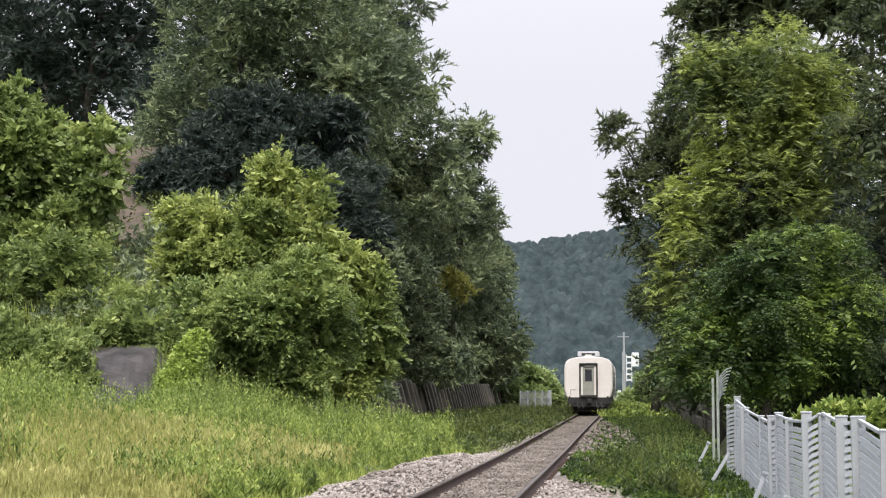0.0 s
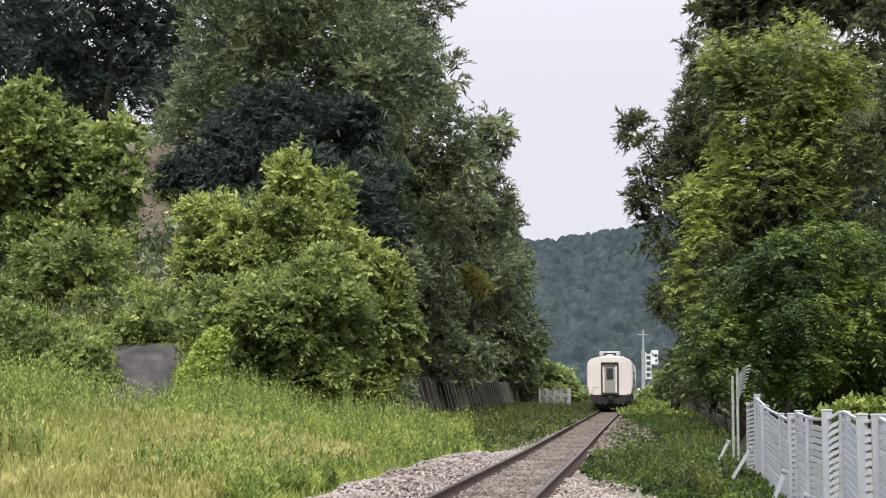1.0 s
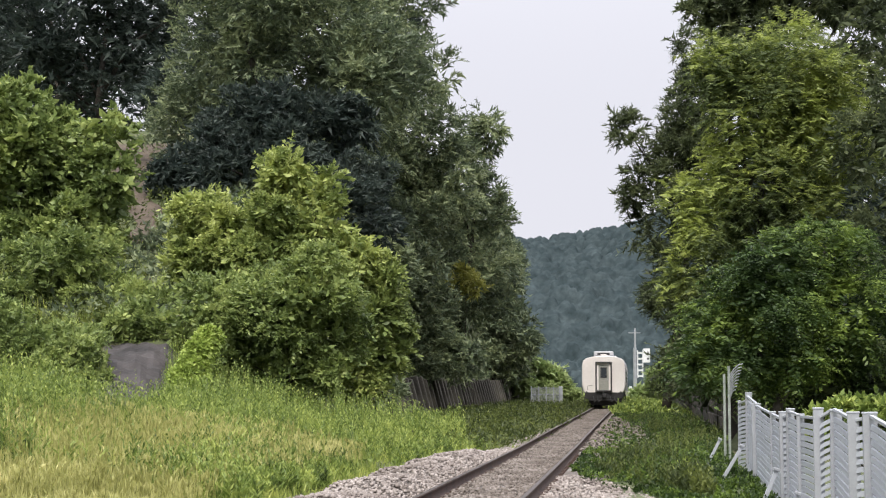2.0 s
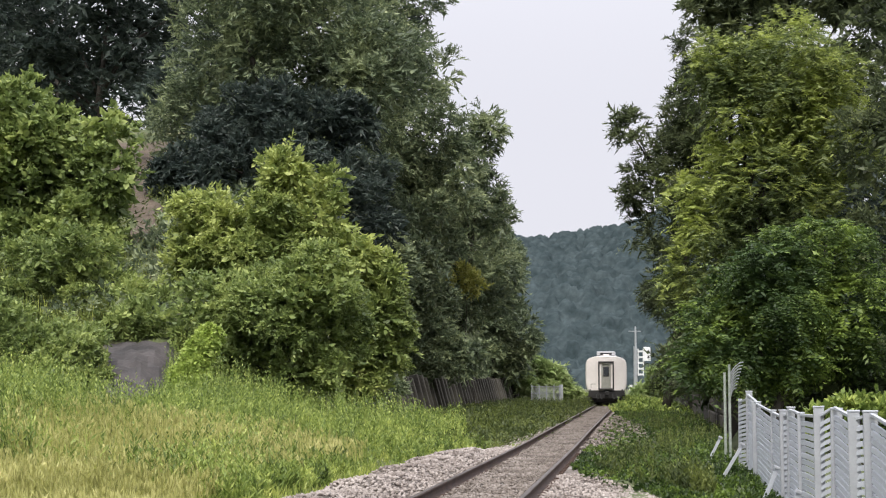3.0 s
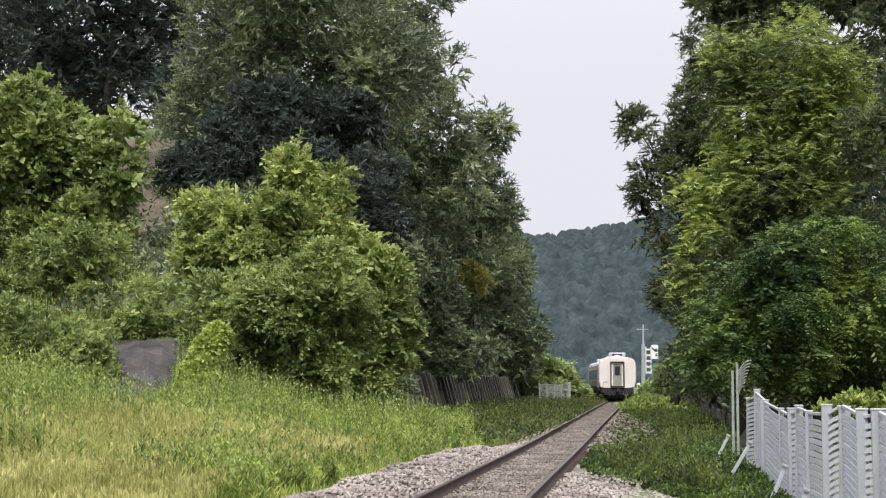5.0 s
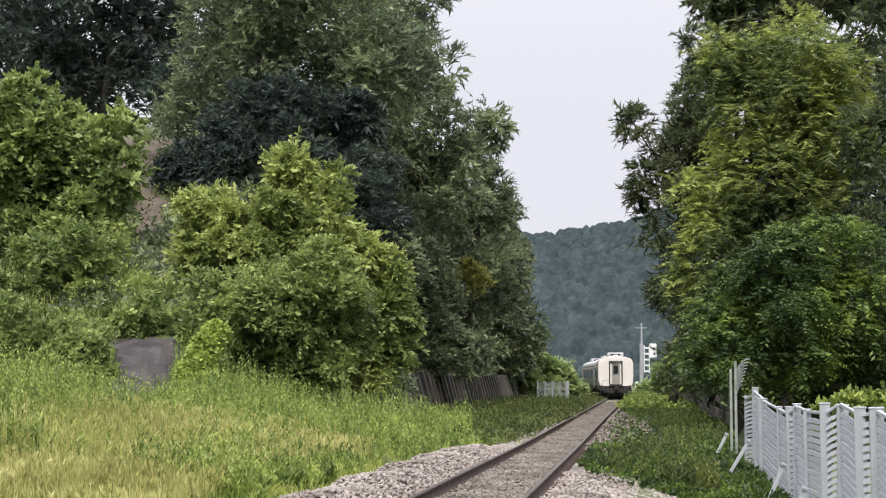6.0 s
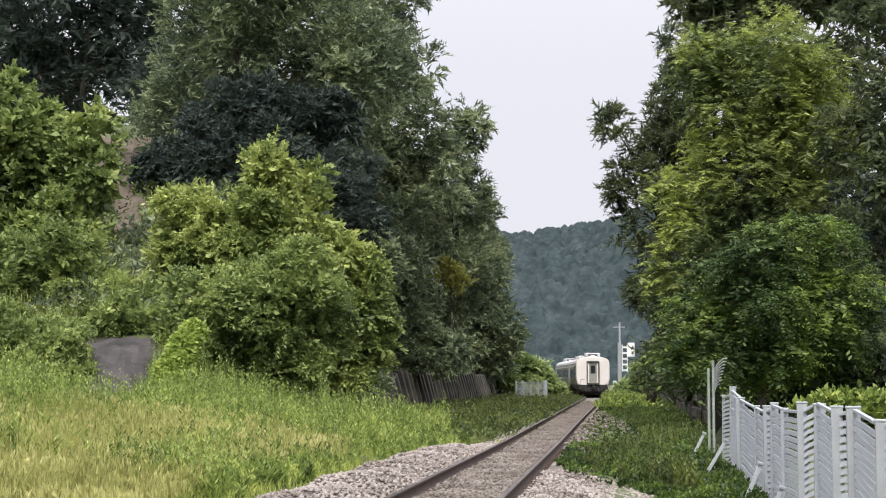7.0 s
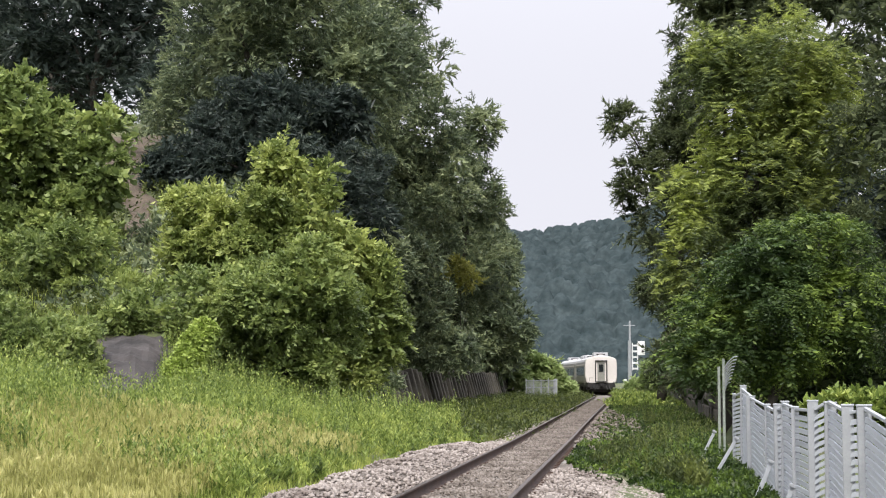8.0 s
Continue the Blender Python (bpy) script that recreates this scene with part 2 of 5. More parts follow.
def crown_arrays(seed, lobes, count, per=9, twig=0.55, leaf=0.20, slim=0.42, droop=0.25, pinnate=False, clump=0.27, fill=0.26, low=-0.55, boughs=4, shoots=0):
    """A crown: lobes (x, y, z, rx, ry, rz) carry clumps, clumps carry leafy twigs. count is the number of twigs."""
    rng = np.random.default_rng(seed)
    lobes = np.array(lobes, dtype=float)
    # smaller boughs that break the outline of each lobe
    bough = np.repeat(lobes, boughs, axis=0)
    d = unit(rng.normal(size=(len(bough), 3)) + np.array([0, 0, 0.1]))
    f = rng.uniform(0.28, 0.5, (len(bough), 1))
    bough = np.hstack([bough[:, :3] + d * bough[:, 3:] * rng.uniform(0.75, 1.02, (len(bough), 1)), bough[:, 3:] * f])
    lobes = np.hstack([lobes[:, :3], lobes[:, 3:] * 0.88])
    lobes = np.vstack([lobes, bough])
    area = (lobes[:, 3] * lobes[:, 5] + lobes[:, 4] * lobes[:, 5] + lobes[:, 3] * lobes[:, 4])
    n_clumps = max(10, count // 62)
    k = rng.choice(len(lobes), n_clumps, p=area / area.sum())
    u = unit(rng.normal(size=(n_clumps, 3)))
    u[:, 2] = np.where(u[:, 2] < low, -u[:, 2], u[:, 2])
    r = rng.uniform(0.62, 1.08, n_clumps)
    centre = lobes[k, :3] + u * lobes[k, 3:] * r[:, None]
    size = clump * lobes[k, 3:].mean(axis=1) * rng.uniform(0.6, 1.35, n_clumps)
    n_fill = int(count * fill)
    c = rng.integers(0, n_clumps, count - n_fill)
    v = unit(rng.normal(size=(len(c), 3)) + u[c] * 0.55 + np.array([0, 0, 0.25]))
    tips = centre[c] + v * (size[c] * rng.uniform(0.45, 1.0, len(c)) ** 0.7)[:, None] * np.array([1.15, 1.15, 0.8])
    kf = rng.choice(len(lobes), n_fill, p=area / area.sum())
    uf = unit(rng.normal(size=(n_fill, 3)))
    tf = lobes[kf, :3] + uf * lobes[kf, 3:] * rng.uniform(0.3, 0.8, n_fill)[:, None]
    size = np.concatenate([np.full(len(c), leaf), np.full(n_fill, leaf * 1.8)])
    v1, f1 = sprays(rng, np.vstack([tips, tf]), np.vstack([unit(v * 0.6 + u[c] * 0.6), uf]), per, twig, size, slim, droop, pinnate)
    if not shoots:
        return v1, f1
    # long young shoots that stand out of the crown
    ks = rng.choice(len(lobes), shoots, p=area / area.sum())
    us = unit(rng.normal(size=(shoots, 3)) + np.array([0, 0, 0.5]))
    ts = lobes[ks, :3] + us * lobes[ks, 3:] * rng.uniform(0.8, 1.0, (shoots, 1))
    v2, f2 = sprays(rng, ts, unit(us * 0.7 + np.array([0, 0, 0.55])), 18, twig * 1.35, leaf * 1.15, slim, droop * 0.4, pinnate)
    return np.vstack([v1, v2]), np.vstack([f1, f2 + len(v1)])


def tree(name, label, base, lobes, material, seed, count, trunk=0.3, category="tree", group="", limbs=5, **kw):
    """A tree at base: tapered trunk, limbs to its lobes and a crown of leafy twigs."""
    rng = random.Random(seed)
    ob = thing(name, label, category, group)
    ob.location = base
    off = [(x - base[0], y - base[1], z - base[2], a, b, c) for x, y, z, a, b, c in lobes]
    tops = sorted(off, key=lambda o: -o[2])
    top = Vector(tops[0][:3])
    pts = [Vector((0, 0, -0.6))] + [top * f + Vector((rng.uniform(-0.25, 0.25), rng.uniform(-0.25, 0.25), 0)) for f in (0.12, 0.3, 0.5, 0.75, 1.0)]
    part("trunk", tube(pts, [trunk * s for s in (1.35, 1.0, 0.85, 0.65, 0.4, 0.12)], 9), BARK, ob, smooth=True)
    for o in tops[1:limbs + 1]:
        a = top * min(0.7, max(0.1, 0.55 * o[2] / max(top.z, 0.1)))
        b = Vector(o[:3])
        mid = (a + b) / 2 + Vector((0, 0, 0.12 * (b - a).length))
        part("limb", tube([a, mid, b], [trunk * 0.42, trunk * 0.28, trunk * 0.07], 6), BARK, ob, smooth=True)
    kw["leaf"] = kw.get("leaf", 0.20) * 1.14
    v, f = crown_arrays(seed, off, int(count * 0.68), **kw)
    if base[1] > 75:
        # far crowns: one pointed face to a leaf
        q = v.reshape(-1, 4, 3)
        half = (q[:, 1] - q[:, 3]) * 0.46
        v = np.stack([q[:, 0] + half, q[:, 2], q[:, 0] - half], axis=1).reshape(-1, 3)
        f = np.arange(len(v)).reshape(-1, 3)
    raw("crown", v, f, material, ob)
    return ob

# ---- the lie of the land ----
TRACK_X, CURVE_Y, RADIUS = -2.455, 134.0, 500.0


def swing(s):
    """The near end of the line bears a little to the right."""
    t = np.clip((60 - s) / 45, 0, 1)
    return 0.11 * t * t * (3 - 2 * t)


def crest(s):
    """The line falls slightly away from the near end, then runs level."""
    t = np.clip((50 - s) / 35, 0, 1)
    return 0.14 * t * t * (3 - 2 * t)


def along(s):
    """The track's middle and its turn to the left (radians) s metres down the line."""
    if s < CURVE_Y:
        return TRACK_X + swing(s), s, 0.0
    a = (s - CURVE_Y) / RADIUS
    return TRACK_X - RADIUS * (1 - math.cos(a)), CURVE_Y + RADIUS * math.sin(a), a


def smooth_step(a, b, x):
    t = np.clip((x - a) / (b - a), 0, 1)
    return t * t * (3 - 2 * t)


WALL_X, WALL_TOP = -12.6, 2.0
RIGHT_X, RIGHT_TOP = 3.35, 1.6


def land(x, y):
    """Height of the ground at x, y (numpy)."""
    x, y = np.asarray(x, float), np.asarray(y, float)
    bend = np.where(y > CURVE_Y, (y - CURVE_Y) ** 2 / (2 * RADIUS), 0.0)
    dx = x - TRACK_X + np.minimum(bend, 60)
    h = -0.34 - 0.25 * smooth_step(2.6, 4.5, np.abs(dx)) * (dx > 0)
    # the hill to the left of the line, cut off behind the retaining wall
    rise = np.clip(0.33 * (y - 44), 0, 19) * smooth_step(-12.8, -17, x)
    far = 1 - smooth_step(185, 225, y)
    terrace = (WALL_TOP + np.clip((-x + WALL_X) * 0.55, 0, 14)) * smooth_step(WALL_X - 0.15, WALL_X - 0.75, x) * smooth_step(71, 79, y)
    h = h + np.maximum(rise, terrace) * far
    # the wooded bank on the right behind its own wall
    bank = (RIGHT_TOP + 0.5 + np.clip((x - RIGHT_X) * 0.2, 0, 6)) * smooth_step(RIGHT_X + 0.15, RIGHT_X + 0.75, x)
    h = h + bank * smooth_step(60, 66, y) * far
    low = -0.35 * smooth_step(2.6, 5.0, x) * (1 - smooth_step(54, 62, y))
    near = crest(y) * (1 - smooth_step(4.5, 9.0, np.abs(dx)))
    return h + low + near + 0.05 * np.sin(x * 1.3) * np.sin(y * 0.9) * (np.abs(dx) > 3.2)


def build_ground():
    xs = np.unique(np.concatenate([np.linspace(-2500, -80, 25), np.linspace(-80, -24, 40), np.arange(-24, 12, 0.5), np.linspace(12, 60, 40), np.linspace(60, 2500, 25)]))
    ys = np.unique(np.concatenate([np.linspace(-400, 0, 20), np.arange(0, 120, 1.2), np.linspace(120, 260, 70), np.linspace(260, 3500, 40)]))
    gx, gy = np.meshgrid(xs, ys)
    v = np.stack([gx, gy, land(gx, gy)], axis=-1).reshape(-1, 3)
    i = np.arange(len(v)).reshape(gx.shape)
    f = np.stack([i[:-1, :-1], i[:-1, 1:], i[1:, 1:], i[1:, :-1]], axis=-1).reshape(-1, 4)
    tagged(raw("ground", v, f, SOIL, smooth=True), "rough grassy earth either side of the railway", "ground", kind="structure")


def build_hill():
    """The wooded hill beyond the bend, its canopy a crowd of domes."""
    rng = np.random.default_rng(5)
    xs = np.unique(np.concatenate([np.arange(-330, -110, 4.0), np.arange(-110, 60, 1.0), np.arange(60, 260, 4.0)]))
    ys = np.arange(560, 860, 1.4)
    gx, gy = np.meshgrid(xs, ys)
    ridge = 71 + 5 * np.sin(gx * 0.021 + 0.6) + 4 * np.sin(gx * 0.05)
    h = ridge * smooth_step(570, 770, gy) * (1 - 0.6 * smooth_step(60, 260, gx)) * (1 - 0.3 * smooth_step(-120, -330, gx))
    h += 5 * np.sin(gx * 0.06) * np.sin(gy * 0.045) * smooth_step(565, 640, gy)
    top = np.zeros_like(h)
    for _ in range(26000):
        cx, cy, r = rng.uniform(-330, 260), rng.uniform(560, 860), rng.uniform(1.6, 4.2)
        z = r * rng.uniform(0.9, 2.0)
        i0, i1 = np.searchsorted(xs, [cx - r, cx + r])
        j0, j1 = np.searchsorted(ys, [cy - r, cy + r])
        d2 = ((gx[j0:j1, i0:i1] - cx) ** 2 + (gy[j0:j1, i0:i1] - cy) ** 2) / r ** 2
        top[j0:j1, i0:i1] = np.maximum(top[j0:j1, i0:i1], z * np.clip(1 - d2 ** 1.5, 0, 1))
    h = h + top + rng.normal(scale=0.28, size=h.shape)
    h[0], h[1] = -4.0, np.maximum(h[1], 0.5)
    v = np.stack([gx, gy, h], axis=-1).reshape(-1, 3)
    i = np.arange(len(v)).reshape(gx.shape)
    f = np.stack([i[:-1, :-1], i[:-1, 1:], i[1:, 1:], i[1:, :-1]], axis=-1).reshape(-1, 4)
    tagged(raw("wooded_hill", v, f, FAR_FOREST, smooth=True), "wooded hill beyond the bend, haze put into its blue-green colour", "hill", kind="structure")


def sweep(profile, side, s0, s1, step, z=0.0):
    """A profile (across, up) drawn along the track at side metres from its middle."""
    n = int((s1 - s0) / step) + 1
    verts = []
    for i in range(n):
        x, y, a = along(s0 + i * step)
        for across, up in profile:
            d = side + across
            verts.append((x + d * math.cos(a), y + d * math.sin(a), z + up + crest(y)))
    k = len(profile)
    faces = [(i * k + j, i * k + (j + 1) % k, (i + 1) * k + (j + 1) % k, (i + 1) * k + j) for i in range(n - 1) for j in range(k)]
    return np.array(verts), np.array(faces)


def build_track():
    track = tagged(new("railway_track"), "single railway track with rusty rails on pale ballast", "railway track", kind="structure")
    web = [(-0.07, -0.17), (0.07, -0.17), (0.07, -0.155), (0.014, -0.135), (0.014, -0.045), (0.036, -0.03), (0.036, -0.006),
           (-0.036, -0.006), (-0.036, -0.03), (-0.014, -0.045), (-0.014, -0.135), (-0.07, -0.155)]
    head = [(0.034, -0.0062), (0.034, -0.002), (0.026, 0.0), (-0.026, 0.0), (-0.034, -0.002), (-0.034, -0.0062)]
    for side in (-0.7535, 0.7535):
        v, f = sweep(web, side, -60, 330, 1.5)
        rail = raw("rail", v, f, RUST, track, "rust-brown rail")
        v, f = sweep(head, side, -60, 330, 1.5)
        raw("rail_head", v, f, RAILTOP, rail, "worn running surface")
    # the bed: crown between the rails, shoulders that fall to the ground
    v, f = sweep([(-3.1, -0.5), (-2.5, -0.30), (-1.75, -0.165), (-1.3, -0.15), (-0.9, -0.185), (0.9, -0.185), (1.15, -0.16), (1.5, -0.22), (2.0, -0.42), (2.3, -0.6), (0, -0.8)], 0, -60, 330, 1.0)
    v = v + np.random.default_rng(3).normal(scale=0.012, size=v.shape)
    bed = raw("ballast_bed", v, f, BED, track, "pale crushed-stone bed")
    me = boxed(0, 0, 0, 2.4, 0.26, 0.16, 0.02)
    first = part("sleeper", me, CONCRETE, track, "dusty concrete sleeper")
    rng = random.Random(9)
    for i in range(290):
        x, y, a = along(6.0 + i * 0.62)
        m = pose(x, y, crest(y) - 0.263 + rng.uniform(-0.012, 0.010), 0, 0, math.degrees(a) + rng.uniform(-0.7, 0.7))
        if i == 0:
            first.matrix_basis = m
        else:
            finish(new("sleeper", first.data), track, at=m)
    # clips that hold the rails, where they can be told apart
    bm = boxed(0, 0, 0, 0.09, 0.07, 0.035, 0.008)
    clip = part("rail_clip", bm, RUST, track)
    n = 0
    for i in range(26, 58):
        for side in (-0.865, -0.642, 0.642, 0.865):
            y = 6.0 + i * 0.62
            m = pose(TRACK_X + swing(y) + side, y, crest(y) - 0.155, 0, 0, 0)
            if n == 0:
                clip.matrix_basis = m
            else:
                finish(new("rail_clip", clip.data), track, at=m)
            n += 1
    return track


def stones(name, seed, n, place_fn, size, label, material=None):
    """Loose angular stones, joined: squashed octahedra."""
    rng = np.random.default_rng(seed)
    base = np.array([(1, 0, 0), (0, 1, 0), (-1, 0, 0), (0, -1, 0), (0, 0, 1), (0, 0, -1)], float)
    tri = np.array([(0, 1, 4), (1, 2, 4), (2, 3, 4), (3, 0, 4), (1, 0, 5), (2, 1, 5), (3, 2, 5), (0, 3, 5)])
    p = place_fn(rng, n)
    n = len(p)
    s = size * rng.uniform(0.5, 1.3, (n, 1, 1))
    v = base[None] * rng.uniform(0.6, 1.25, (n, 6, 1)) + rng.normal(scale=0.22, size=(n, 6, 3))
    q, _ = np.linalg.qr(rng.normal(size=(n, 3, 3)))
    v = np.einsum("nij,nkj->nki", q, v) * s
    v[:, :, 2] *= 0.8
    v += p[:, None, :]
    f = (tri[None] + 6 * np.arange(n)[:, None, None]).reshape(-1, 3)
    return tagged(raw(name, v.reshape(-1, 3), f, material or STONES), label, "gravel", kind="stuff")


def bed_height(d):
    return np.interp(d, [-3.1, -2.5, -1.75, -1.3, -0.9, 0.9, 1.15, 1.5, 2.0, 2.3], [-0.45, -0.30, -0.165, -0.15, -0.185, -0.185, -0.16, -0.22, -0.35, -0.38])


def build_walls():
    # left: battered concrete wall with upright ribs
    wall = tagged(new("wall_left"), "stained concrete retaining wall with leaning upright ribs", "retaining wall", kind="structure")
    bm = bmesh.new()
    prof = [(WALL_X + 0.45, -0.6), (WALL_X - 0.25, WALL_TOP), (WALL_X - 0.75, WALL_TOP), (WALL_X - 0.75, -0.6)]
    a = [bm.verts.new((x, 76, z)) for x, z in prof]
    b = [bm.verts.new((x, 190, z)) for x, z in prof]
    for k in range(4):
        bm.faces.new((a[k], a[(k + 1) % 4], b[(k + 1) % 4], b[k]))
    bm.faces.new(a), bm.faces.new(list(reversed(b)))
    bmesh.ops.recalc_face_normals(bm, faces=bm.faces)
    part("wall_face", bm, WALLSTONE, wall)
    lean = Matrix.Rotation(math.atan2(-0.7, 2.6), 4, "Y")
    rib = None
    rng = random.Random(4)
    for i in range(60):
        y = 77 + i * 1.9
        m = Matrix.Translation((WALL_X + 0.18, y + rng.uniform(-0.2, 0.2), 0.72 + rng.uniform(-0.15, 0.1))) @ lean
        if rib is None:
            rib = part("wall_rib", boxed(0, 0, 0, 0.5, 0.5, 2.75, 0.06), WALLSTONE, wall, at=m)
        else:
            finish(new("wall_rib", rib.data), wall, at=m)
    # right: dark stone wall of courses of blocks
    wall = tagged(new("wall_right"), "dark mossy stone retaining wall under the trees", "retaining wall", kind="structure")
    part("wall_core", boxed(RIGHT_X + 0.35, 122, 0.35, 0.5, 120, 2.3), DARKWALL, wall)
    blocks = [part("stone_block", boxed(0, 0, 0, 0.2, w, 0.52, 0.05), DARKWALL, None) for w in (1.0, 1.25, 0.8)]
    used = set()
    for row in range(4):
        y = 62.2 + (0.5 if row % 2 else 0)
        while y < 112:
            k = rng.randrange(3)
            w = (1.0, 1.25, 0.8)[k]
            m = pose(RIGHT_X + 0.09 + 0.04 * row + rng.uniform(-0.02, 0.02), y + w / 2, -0.45 + row * 0.55, 0, rng.uniform(-2, 2), rng.uniform(-1.5, 1.5))
            if k in used:
                finish(new("stone_block", blocks[k].data), wall, at=m)
            else:
                finish(blocks[k], wall, at=m)
                used.add(k)
            y += w + 0.04


build_ground()
build_hill()
build_track()
build_walls()

# ---- trees and shrubs ----
def on_land(x, y):
    return (x, y, float(land(x, y)))


tree("oak_tree", "tall dark green oak crown above the retaining wall", on_land(-20.9, 88),
     [(-21.7, 88, 20.1, 5.5, 5.5, 4.9), (-25.0, 88, 16.5, 3.6, 3.6, 3.6), (-17.4, 88, 22.6, 5.5, 5.5, 5.2), (-22.8, 88, 26.1, 4.9, 4.9, 3.6), (-16.1, 88, 17.3, 4.5, 4.5, 4.2), (-24.3, 92, 13.7, 4.1, 4.1, 2.4)],
     OAK, 11, 15000, 0.26, leaf=0.235, slim=0.4, twig=0.72, clump=0.26, shoots=260)
tree("oak_tree", "tall oak crown rising beside the railway", on_land(-15.6, 104),
     [(-16.7, 104, 25.5, 4.0, 4.0, 5.0), (-15.5, 104, 20.9, 3.8, 3.8, 4.2), (-13.6, 104, 17.4, 3.6, 3.6, 4.2), (-17.4, 104, 16.3, 4.2, 4.2, 4.2), (-18.3, 104, 30.7, 4.6, 4.6, 4.6), (-12.5, 104, 14.3, 3.2, 3.2, 3.8), (-15.5, 104, 12.5, 4.1, 4.1, 4.1)],
     OAK, 12, 12000, 0.2, leaf=0.24, slim=0.4, twig=0.72, clump=0.26, shoots=260)
tree("oak_tree", "dark oak crown leaning towards the line", on_land(-13.9, 122),
     [(-13.3, 122, 17.4, 2.7, 2.7, 4.9), (-12.4, 122, 12.1, 3.3, 3.3, 4.8), (-14.2, 122, 9.0, 4.0, 4.0, 4.8), (-15.9, 122, 12.1, 4.2, 4.2, 4.4), (-12.6, 122, 20.5, 1.8, 1.8, 2.2), (-11.3, 122, 21.6, 1.7, 1.7, 1.5), (-17.7, 122, 7.3, 4.0, 4.0, 4.0)],
     OAK, 13, 9500, 0.2, leaf=0.26, slim=0.4, twig=0.75, clump=0.26, shoots=260)
tree("oak_tree", "dense dark oak at the far end of the wall", on_land(-13.4, 148),
     [(-13.4, 148, 12.7, 2.7, 2.7, 4.3), (-12.4, 148, 8.4, 2.7, 2.7, 4.8), (-14.0, 148, 5.2, 3.7, 3.7, 4.2), (-11.1, 148, 5.2, 2.0, 2.0, 3.7), (-16.1, 148, 5.2, 4.2, 4.2, 3.7)],
     OAK, 14, 6000, 0.2, leaf=0.3, slim=0.38, twig=0.75, clump=0.26, shoots=260)
tree("forest_tree", "woodland tree high on the hill, shade put into its leaf colour", on_land(-45.6, 128),
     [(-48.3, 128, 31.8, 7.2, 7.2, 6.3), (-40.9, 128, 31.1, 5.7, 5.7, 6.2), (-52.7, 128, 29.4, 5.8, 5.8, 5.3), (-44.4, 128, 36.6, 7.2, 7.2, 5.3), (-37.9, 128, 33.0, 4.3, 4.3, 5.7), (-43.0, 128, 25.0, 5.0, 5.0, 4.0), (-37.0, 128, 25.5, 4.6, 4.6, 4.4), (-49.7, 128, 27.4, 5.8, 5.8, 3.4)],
     OAK_SHADE_TINT, 15, 5000, 0.4, leaf=0.42, slim=0.42, twig=0.8, fill=0.4)
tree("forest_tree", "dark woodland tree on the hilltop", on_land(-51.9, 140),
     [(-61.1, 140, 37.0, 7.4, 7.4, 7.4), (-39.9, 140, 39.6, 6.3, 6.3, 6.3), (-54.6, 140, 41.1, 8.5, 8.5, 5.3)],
     OAK_SHADE_TINT, 16, 2500, 0.4, leaf=0.42, slim=0.42, twig=0.8, fill=0.4)
tree("forest_tree", "woodland tree filling the hillside edge, leaves coloured as in shade", on_land(-54.1, 150),
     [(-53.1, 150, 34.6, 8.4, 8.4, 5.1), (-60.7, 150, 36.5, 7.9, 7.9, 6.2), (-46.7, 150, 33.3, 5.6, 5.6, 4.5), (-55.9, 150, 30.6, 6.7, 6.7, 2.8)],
     OAK_SHADE_TINT, 27, 2600, 0.4, leaf=0.42, slim=0.42, twig=0.8, fill=0.4)
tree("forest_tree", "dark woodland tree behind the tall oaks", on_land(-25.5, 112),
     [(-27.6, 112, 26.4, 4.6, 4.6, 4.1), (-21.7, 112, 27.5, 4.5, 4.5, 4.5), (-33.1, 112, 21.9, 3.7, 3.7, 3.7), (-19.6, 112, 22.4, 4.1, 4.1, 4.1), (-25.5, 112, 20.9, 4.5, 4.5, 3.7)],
     OAK_SHADE_TINT, 28, 3200, 0.4, leaf=0.42, slim=0.42, twig=0.8, fill=0.4)
# dark leaves put in where the oak crown's own underside lies in shade
tree("oak_shade_foliage", "dark foliage standing in for the shade beneath the oak crown", on_land(-19.5, 80),
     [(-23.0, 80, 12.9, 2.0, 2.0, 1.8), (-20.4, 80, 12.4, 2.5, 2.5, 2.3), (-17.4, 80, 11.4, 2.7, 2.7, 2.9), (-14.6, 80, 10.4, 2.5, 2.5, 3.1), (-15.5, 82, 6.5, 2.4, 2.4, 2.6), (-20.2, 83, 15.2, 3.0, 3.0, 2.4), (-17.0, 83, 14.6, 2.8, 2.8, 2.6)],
     OAK_SHADE_TINT, 29, 8500, 0.2, leaf=0.26, slim=0.42, twig=0.6, fill=0.4)
tree("mulberry_tree", "broad-leaved green tree on the lower slope", on_land(-25.3, 66),
     [(-25.3, 66, 11.9, 2.2, 2.2, 2.0), (-23.2, 66, 10.6, 1.8, 1.8, 1.8), (-26.3, 66, 9.7, 2.2, 2.2, 2.2), (-24.0, 66, 8.4, 2.2, 2.2, 2.0), (-26.6, 66, 13.2, 2.0, 2.0, 1.5), (-22.8, 66, 12.8, 0.9, 0.9, 0.6), (-25.5, 66, 7.4, 2.2, 2.2, 1.7), (-28.6, 66, 11.2, 2.5, 2.5, 3.0)],
     SHRUB, 17, 6500, 0.2, leaf=0.22, slim=0.6, twig=0.5, shoots=160)
